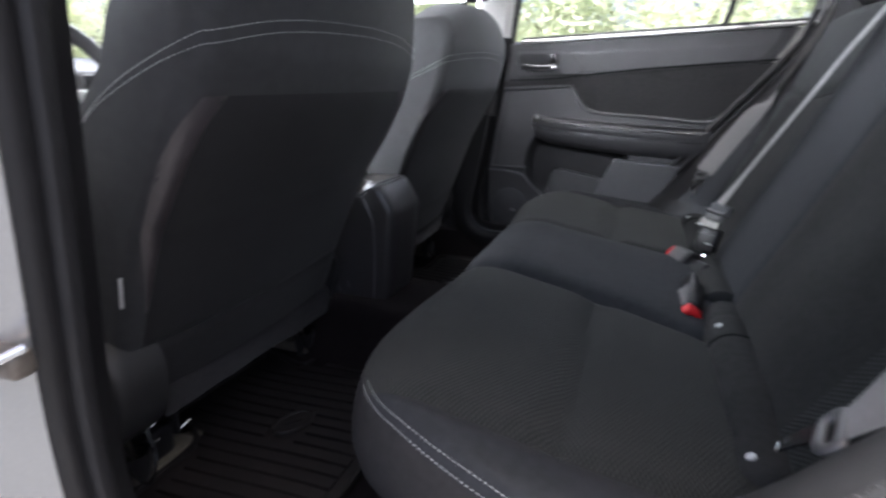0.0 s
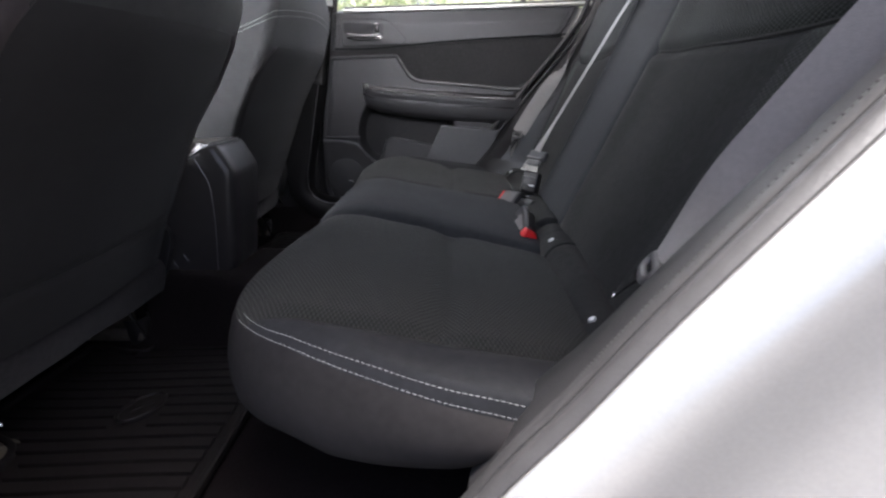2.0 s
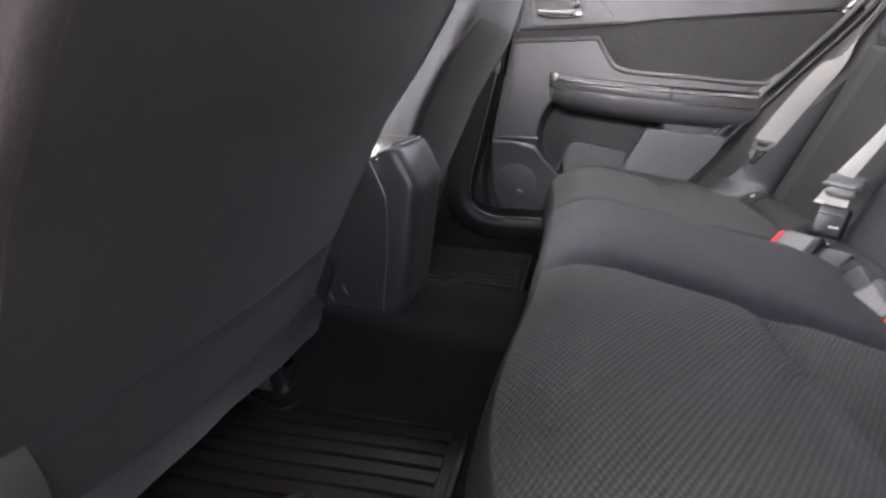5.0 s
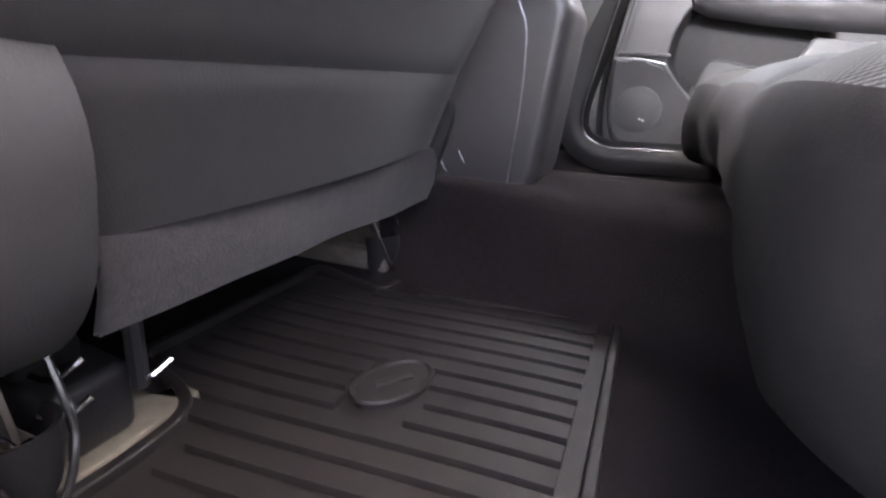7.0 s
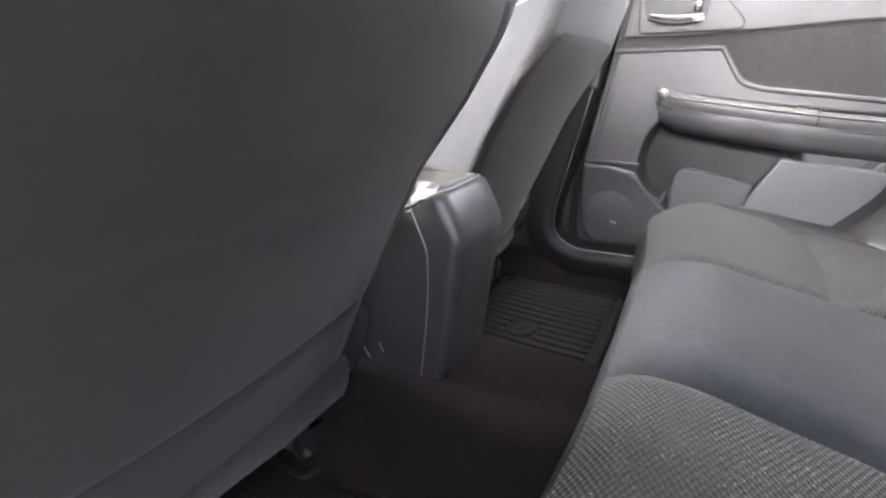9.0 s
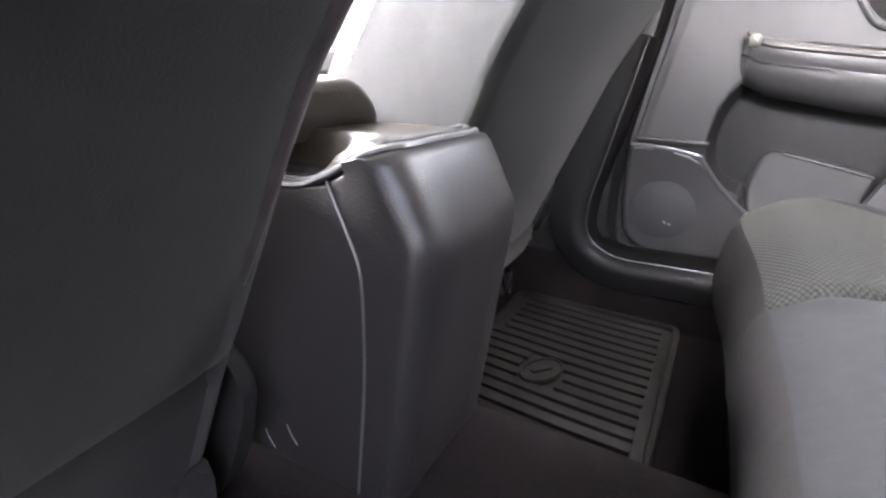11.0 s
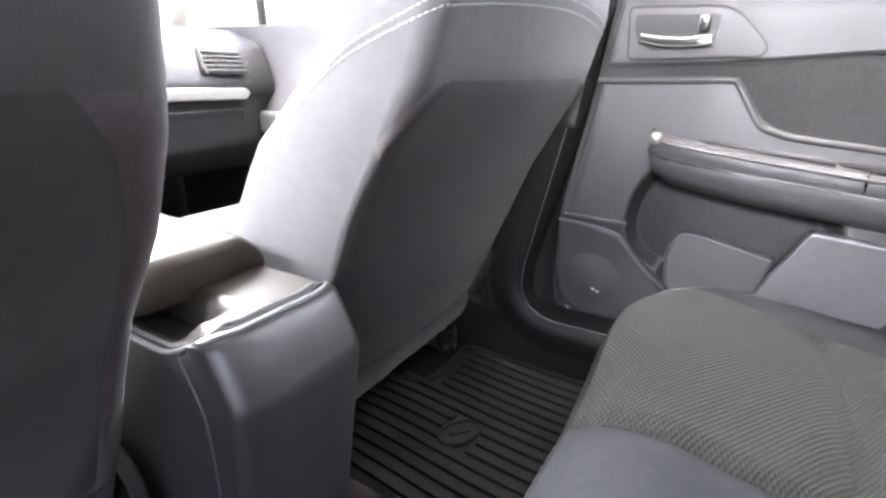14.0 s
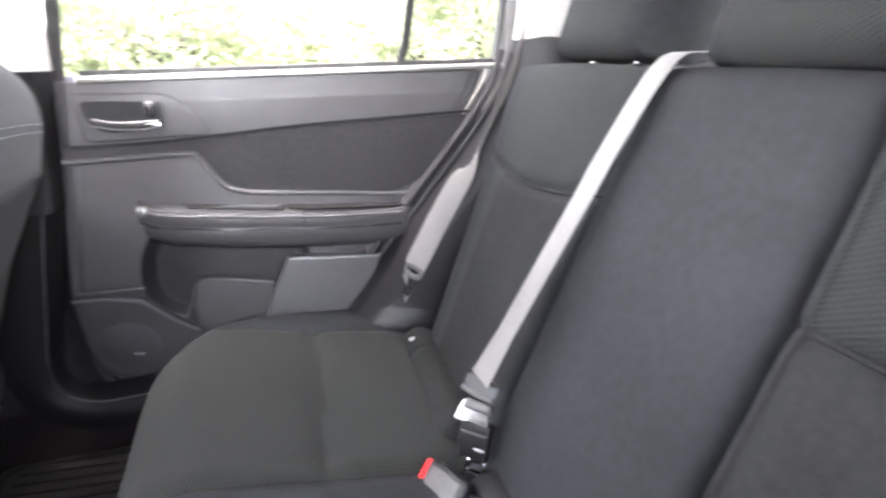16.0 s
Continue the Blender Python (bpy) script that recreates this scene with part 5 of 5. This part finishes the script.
    hr = part("headrest", quilt([x for x in spaced(-0.13, -0.11, 0.11, 0.13, step=0.012)], [k / 14 for k in range(15)], lambda a: 0.0, lambda a: 0.19 - 0.3 * a * a,
              lambda a, b: 0.05 - edge_roll(min(a + 0.13, 0.13 - a, b, 0.185 - b), 0.045), lambda a, b, c: Vector((xt + c + 0.0 * b, yc + a, zt + 0.042 + b)), [(0.003, 0.03), (0.0, 0.08), (-0.03, 0.10)])["side"], CLOTH, th)
    for s in (-1, 1):
        part("headrest_post", tube([(xt, yc + s * 0.065, zt - 0.03), (xt, yc + s * 0.065, zt + 0.07)], 0.006), CHROME, th)
        part("post_sleeve", disc(0.012, 0.014, pose(xt, yc + s * 0.065, zt + 0.006), 14, 0.003), DARKPL, th)
    # rails and their brackets
    for s in (-1, 1):
        y = yc + s * 0.215
        rail = part("rail", rbox((0.50, 0.036, 0.028), 0.005, pose(xs[1] - 0.28, y, 0.040)), STEEL, th, "bare steel seat rail")
        # open cup over the rail's end, with its hoop and the release rod inside
        xc = xs[1] - 0.050
        cup = [[(xc + dx + r * math.cos(t), y + r * math.sin(t), z) for t in np.linspace(-1.9, 1.9, 15)] for r, z, dx in ((0.016, 0.018, 0.0), (0.021, 0.035, 0.002), (0.025, 0.060, 0.004), (0.026, 0.075, 0.002), (0.023, 0.075, 0.002), (0.019, 0.040, 0.0))]
        part("rail_cap", loft(cup, False), DARKPL, rail, "open black plastic rail end cup")
        part("hoop", tube(smooth_path([(xc + 0.004, y - 0.026, 0.112), (xc + 0.022, y - 0.022, 0.060), (xc + 0.028, y, 0.024), (xc + 0.022, y + 0.022, 0.060), (xc + 0.004, y + 0.026, 0.112)], 5), 0.0026, 8), SATINPL, rail)
        part("release_rod", tube([(xc - 0.006, y - 0.012, 0.088), (xc + 0.010, y + 0.004, 0.052)], 0.0016, 6), CHROME, rail, "thin bright release rod")
        part("riser", plate(rounded([(-0.06, 0.03), (0.02, 0.03), (0.0, 0.13), (-0.05, 0.14)], 0.01), 0.004, lambda u, v, w: (xs[1] - 0.06 + u, y + w, v)), STEEL, rail)
        part("bolt", disc(0.009, 0.008, pose(xs[1] - 0.030, y, 0.064), 6), CHROME, rail)
    return th


front_seat(0.346, [-0.135, -0.110, -0.075, 0.010, 0.060, 0.098, 0.128, 0.148, 0.15], [0.11, 0.19, 0.28, 0.45, 0.52, 0.58, 0.64, 0.755, 0.85], 0.0, "black cloth driver seat with pale arched stitching across its back", 1, 1.05)
front_seat(1.08, [-0.135, -0.115, -0.08, -0.045, -0.010, 0.022, 0.072, 0.098, 0.104, 0.10], [0.15, 0.19, 0.28, 0.36, 0.45, 0.51, 0.60, 0.69, 0.77, 0.85], -0.03, "charcoal cloth passenger seat with pale arched stitching across its back", -1, 1.02, hi=0.806)


# ---- centre console ----
def console():
    th = thing("centre_console", (-0.3, MID, 0.14), "dark leatherette centre console with padded armrest lid", "console")
    cy = 0.716
    # side outline (x, z), rear end with its sloping upper face
    prof = [(-0.95, 0.10), (-0.95, 0.39), (-0.30, 0.382), (-0.16, 0.376), (-0.075, 0.376), (-0.050, 0.379), (-0.030, 0.387), (-0.012, 0.397), (0.004, 0.4055), (0.012, 0.4075), (0.018, 0.4065), (0.023, 0.401), (0.032, 0.385), (0.046, 0.358), (0.0485, 0.350), (0.0475, 0.340), (0.043, 0.30), (0.027, 0.16), (0.021, 0.143), (0.0, 0.135)]

    def wide(z):
        return lin(z, [0.13, 0.30, 0.41], [0.92, 0.965, 1.0])
    rings = []
    for a, k in ((-0.0745, 0.0), (-0.0735, 0.30), (-0.070, 0.60), (-0.064, 0.85), (-0.056, 1.0), (-0.03, 1.0), (0.0, 1.0), (0.03, 1.0), (0.060, 1.0), (0.067, 0.85), (0.072, 0.6), (0.074, 0.30), (0.0745, 0.0)):
        e = 0.018 * (1 - k)
        rings.append([(x - (e if x > 0 else 0), cy + a * wide(z), z - (e * 0.35 if z > 0.38 else 0)) for x, z in prof])
    body = part("rear_cover", loft(rings), LEATHER, th, "grained dark rear cover")
    # seam of the side panel
    for s in (-1, 1):
        pts = [(x, cy + s * 0.0748 * wide(z), z) for x, z in smooth2([(-0.026, 0.387), (-0.013, 0.357), (-0.004, 0.334), (-0.002, 0.300), (-0.004, 0.24), (-0.014, 0.14)])]
        part("side_seam", tube(pts, 0.0011, 6), SATIN, body)
    # double rim of the top, dipping along the tray and turning along the rear edge
    dip = [(-0.30, 0.386), (-0.16, 0.381), (-0.10, 0.380), (-0.065, 0.3805), (-0.047, 0.383), (-0.028, 0.391), (-0.011, 0.4005), (0.002, 0.4075)]

    def rim_line(y, back, lift):
        left = [(x, cy - y + 0.10 * max(0.0, x + 0.03) ** 1.1, z + lift) for x, z in dip]
        return smooth_path(left + [(back - 0.004, cy - y + 0.016, 0.410 + lift), (back, cy - y + 0.030, 0.4102 + lift), (back, cy, 0.4105 + lift), (back, cy + y - 0.030, 0.4102 + lift), (back - 0.004, cy + y - 0.012, 0.410 + lift)] + [(x, 2 * cy - q, z) for x, q, z in reversed(left)], 6)
    part("rim", sweep(rim_line(0.0715, 0.0135, -0.002), ring(0.0030, 8, 0.0026), (0, 0, 1)), SATIN, body, "satin edge line")
    part("rim_gap", sweep(rim_line(0.0675, 0.0085, -0.0015), ring(0.0026, 8), (0, 0, 1)), SEAM, body)
    part("inner_rim", sweep(rim_line(0.0630, 0.0040, 0.0005), ring(0.0024, 8), (0, 0, 1)), SATIN, body, "satin edge line")
    # moulded deck behind the armrest, dipping into a finger tray
    def ease(t):
        t = min(1.0, max(0.0, t))
        return t * t * (3 - 2 * t)

    def deck(x, v):
        low = ease((-0.018 - x) / 0.034) * ease((-0.008 - v) / 0.030)
        edge = ease((-0.050 - v) / 0.012) * ease((0.004 - x) / 0.05)
        return 0.4085 + 0.03 * min(0.0, x + 0.03) - 0.0235 * max(low, 0.9 * edge)
    grid = [[(x, cy + v, deck(x, v)) for v in np.linspace(-0.0635, 0.0635, 34)] for x in np.linspace(0.0045, -0.20, 44)]
    part("rear_deck", loft(grid, False), DECK, th, "smooth worn deck with a finger tray")
    # dark sheet added for the lid's reflection on the tray floor
    tray = [[(x, cy + v, deck(x, v) + 0.0008) for v in np.linspace(-0.060, -0.034, 8)] for x in np.linspace(-0.046, -0.17, 14)]
    part("tray_mat", loft(tray, False), SCUFF, th, "black mat in the finger tray")
    # armrest lid
    secs = []
    for x, k in ((-0.092, 0.0), (-0.0925, 0.35), (-0.096, 0.7), (-0.105, 0.92), (-0.120, 1.0), (-0.20, 1.03), (-0.34, 1.0), (-0.352, 0.8), (-0.358, 0.4), (-0.36, 0.0)):
        h, w = 0.041 * (0.66 + 0.34 * k), 0.080 - 0.012 * (1 - k)
        outline = rounded([(-w * 0.97, -0.006), (w * 0.97, -0.006), (w * 0.98, h * 0.40), (w * 0.62, h), (-w * 0.62, h), (-w * 0.98, h * 0.40)], 0.014, 5)
        secs.append([(x, cy + y, 0.404 + z) for y, z in outline])
    part("armrest_lid", loft(secs), TAN, th, "worn padded armrest lid")
    # scuffs on the rear face
    for z, y, r in ((0.290, 0.662, 0.0020), (0.281, 0.667, 0.0015), (0.272, 0.663, 0.0018), (0.312, 0.666, 0.0012)):
        part("scuff", disc(r, 0.001, pose(0.0335 + (z - 0.28) * 0.1, y, z, 0, 96, 20), 8), SNAP, body)
    for x, z in ((-0.104, 0.157), (-0.078, 0.1715)):
        y = cy - 0.0752 * wide(z)
        part("scratch", tube([(x - 0.005, y - 0.0001, z + 0.008), (x - 0.001, y - 0.0004, z), (x + 0.004, y + 0.0002, z - 0.008)], 0.0006, 5), SATIN, body)
    part("gear_lever", tube([(-0.62, MID - 0.02, 0.39), (-0.64, MID - 0.02, 0.50)], 0.012), DARKPL, th)
    return th


console()


# ---- front of the cabin ----
def dashboard():
    th = thing("dashboard", (-1.0, MID, 0.4), "dark dashboard with a bright silver trim strip", "dashboard")
    prof = rounded([(-0.86, 0.34), (-0.80, 0.42), (-0.80, 0.515), (-0.785, 0.555), (-0.80, 0.60), (-0.83, 0.66), (-0.95, 0.70), (-1.33, 0.66), (-1.33, 0.34)], 0.02)
    part("body", loft([[(x, y, z) for x, z in prof] for y in (0.0, 0.3, 0.7, 1.1, 1.42)]), DARKPL, th)
    strip_ = part("trim_strip", plate(rounded([(0.86, 0.532), (1.320, 0.528), (1.334, 0.544), (1.320, 0.556), (0.86, 0.560)], 0.006), 0.010, lambda u, v, w: (-0.786 + w, u, v), 0.004), SILVERTRIM, th, "bright silver trim strip")
    glove = part("glovebox", plate(rounded([(0.94, 0.36), (1.325, 0.36), (1.325, 0.505), (0.94, 0.505)], 0.015), 0.012, lambda u, v, w: (-0.806 + w - 0.06 * max(0, (0.45 - v)) / 0.1, u, v), 0.004), DARKPL, th, "closed glovebox lid")
    part("glovebox_latch", rbox((0.008, 0.09, 0.014), 0.003, pose(-0.788, 1.05, 0.485)), PLASTIC, glove)
    vent = part("air_vent", plate(rounded([(1.215, 0.590), (1.335, 0.587), (1.33, 0.645), (1.225, 0.650)], 0.012), 0.008, lambda u, v, w: (-0.795 - 0.55 * (v - 0.60) + w, u, v)), SEAM, th)
    for k in range(5):
        z = 0.607 + k * 0.0105
        part("slat", rbox((0.005, 0.105, 0.003), 0.001, pose(-0.7850 - 0.55 * (z - 0.610), 1.277, z - 0.010)), PLASTIC, vent)
    part("screen", rbox((0.012, 0.19, 0.10), 0.006, pose(-0.792, MID, 0.60)), DARKPL, th)
    for k in range(3):
        part("dial", disc(0.022, 0.02, pose(-0.79, MID - 0.07 + 0.07 * k, 0.46, 0, 90, 0), 18, 0.004), SATIN, th)
    part("instrument_hood", sweep(smooth_path([(-0.80, 0.20, 0.64), (-0.80, 0.24, 0.71), (-0.80, 0.36, 0.735), (-0.80, 0.48, 0.71), (-0.80, 0.52, 0.64)], 6), rounded([(-0.06, -0.01), (0.06, -0.01), (0.06, 0.01), (-0.06, 0.01)], 0.006), (1, 0, 0)), DARKPL, th)


dashboard()


def steering_wheel():
    th = thing("steering_wheel", (-0.55, 0.36, 0.62), "dark steering wheel with silver spokes", "steering wheel")
    m = pose(-0.55, 0.36, 0.60, 0, 66, 0)
    rings = []
    for k in range(48):
        a = 2 * math.pi * k / 48
        rings.append([m @ Vector(((0.185 + 0.016 * math.cos(b)) * math.cos(a), (0.185 + 0.016 * math.cos(b)) * math.sin(a), 0.016 * math.sin(b))) for b in np.linspace(0, 2 * math.pi, 10, endpoint=False)])
    part("rim", loft(rings + rings[:1], True, False), LEATHER, th)
    part("hub", rbox((0.13, 0.16, 0.05), 0.02, m @ pose(0, 0, -0.02)), DARKPL, th)
    for ang in (0, 180, 90):
        part("spoke", rbox((0.12, 0.030, 0.014), 0.005, m @ pose(0, 0, 0, 0, 0, ang + 90 if ang != 90 else 0) @ pose(0.115, 0, -0.008)), SILVERTRIM, th, "silver spoke")
    part("column", tube([m @ Vector((0, 0, -0.03)), m @ Vector((0, 0, -0.25))], 0.04, 14), DARKPL, th)


steering_wheel()


# ---- floor mats ----
MAT_OUTLINE = [(0.158, 0.075), (0.156, 0.585), (-0.105, 0.570), (-0.120, 0.562), (-0.130, 0.520), (-0.175, 0.528), (-0.250, 0.552), (-0.262, 0.278), (-0.190, 0.262), (-0.150, 0.240), (-0.145, 0.185), (-0.150, 0.075)]
MAT_CORNERS = [0.02, 0.02, 0.015, 0.015, 0.02, 0.02, 0.015, 0.02, 0.02, 0.03, 0.02, 0.02]


def mat_start(y):
    return lin(y, [0.05, 0.24, 0.272, 0.500, 0.545], [-0.122, -0.122, -0.238, -0.225, -0.085])


def mat_near():
    th = thing("floor_mat", (0.0, 0.33, 0.005), "black ribbed rubber floor mat behind the driver seat", "floor mat", "rubber floor mats")
    out = rounded(MAT_OUTLINE, MAT_CORNERS)
    floor_mat(th, out, [0.105 + 0.0265 * k for k in range(18)], mat_start, 0.132, (-0.022, 0.343))


def floor_mat(th, out, ribs, start, end, logo, bow=1):
    part("base", plate(out, 0.006, lambda u, v, w: (u, v, 0.004 + w), 0.002), RUBBER, th)
    rim = [(x, y, 0.013) for x, y in out]
    c = Vector((sum(p[0] for p in rim) / len(rim), sum(p[1] for p in rim) / len(rim), 0.013))
    part("raised_edge", sweep([Vector(p).lerp(c, 0.012) for p in rim + rim[:2]], rounded([(-0.006, -0.006), (0.006, -0.006), (0.005, 0.006), (-0.005, 0.006)], 0.003), (0, 0, 1)), RUBBER, th)
    for y in ribs:
        x0, spans = start(y), []
        near = abs(y - logo[1]) < 0.046
        half = 0.036 * math.sqrt(max(0, 1 - ((y - logo[1]) / 0.048) ** 2)) if near else 0
        spans = [(x0, logo[0] - half), (logo[0] + half, end)] if near else [(x0, end)]
        for a, b in spans:
            if b - a < 0.02:
                continue
            path = [(x, y + bow * (0.010 * math.cos((x - 0.15) * 9) - 0.010), 0.0125) for x in np.linspace(a, b, 12)]
            part("rib", sweep(path, [(-0.0105, -0.004), (0.0105, -0.004), (0.0092, 0.0035), (-0.0092, 0.0035)], (0, 0, 1)), RUBBER, th)
    el = [(logo[0] + 0.026 * math.cos(a) + 0.010 * math.sin(a), logo[1] + 0.038 * math.sin(a)) for a in np.linspace(0, 2 * math.pi, 33)]
    badge = part("oval_badge", plate(el[:-1], 0.008, lambda u, v, w: (u, v, 0.010 + w), 0.002), RUBBER, th, "raised oval emblem")
    part("badge_rim", sweep([(x, y, 0.018) for x, y in el + el[1:2]], ring(0.003, 6), (0, 0, 1)), RUBBER, badge)
    part("badge_mark", rbox((0.008, 0.036, 0.003), 0.001, pose(logo[0], logo[1], 0.0185, 0, 0, -40)), RUBBER, badge)


mat_near()


def rail_foot():
    th = thing("seat_rail_foot", (-0.22, 0.17, 0.0), "tan steel seat rail foot with a black plastic cap", "bracket")
    poly = rounded([(-0.34, 0.095), (-0.155, 0.095), (-0.158, 0.262), (-0.19, 0.268), (-0.19, 0.245), (-0.34, 0.245)], 0.012)
    part("foot_plate", plate(poly, 0.006, lambda u, v, w: (u, v, 0.010 + w + 0.06 * max(0, 0.13 - v)), 0.002), mat("tan coated steel", (0.20, 0.18, 0.14), 0.45, 0.4, grain=60, vary=0.25, bump=0.1), th)
    cap = part("cap", rbox((0.075, 0.060, 0.060), 0.010, pose(-0.205, 0.185, 0.046, 0, 6, 0)), DARKPL, th)
    part("cap_top", rbox((0.050, 0.044, 0.030), 0.010, pose(-0.220, 0.180, 0.085, 0, 10, 0)), DARKPL, cap)
    part("pin", tube([(-0.165, 0.215, 0.05), (-0.163, 0.216, 0.105)], 0.007), DARKPL, cap)
    for x, y, z in ((-0.178, 0.172, 0.082), (-0.166, 0.166, 0.060), (-0.160, 0.222, 0.060)):
        part("spring", tube(smooth_path([(x - 0.012, y - 0.010, z), (x, y - 0.004, z - 0.004), (x + 0.008, y + 0.012, z + 0.006)], 4), 0.0025), CHROME, cap, "bright steel spring")
    part("bolt", disc(0.011, 0.010, pose(-0.30, 0.15, 0.02), 6), STEEL, th)


rail_foot()


def mat_far():
    th = thing("floor_mat", (0.0, 1.12, 0.005), "black ribbed rubber floor mat behind the passenger seat", "floor mat", "rubber floor mats")
    out = rounded([(x + 0.022, FAR - y) for x, y in reversed(MAT_OUTLINE)], list(reversed(MAT_CORNERS)))
    floor_mat(th, out, [FAR - 0.105 - 0.0265 * k for k in range(18)], lambda y: mat_start(FAR - y) + 0.022, 0.154, (0.004, 1.077), -1)


mat_far()
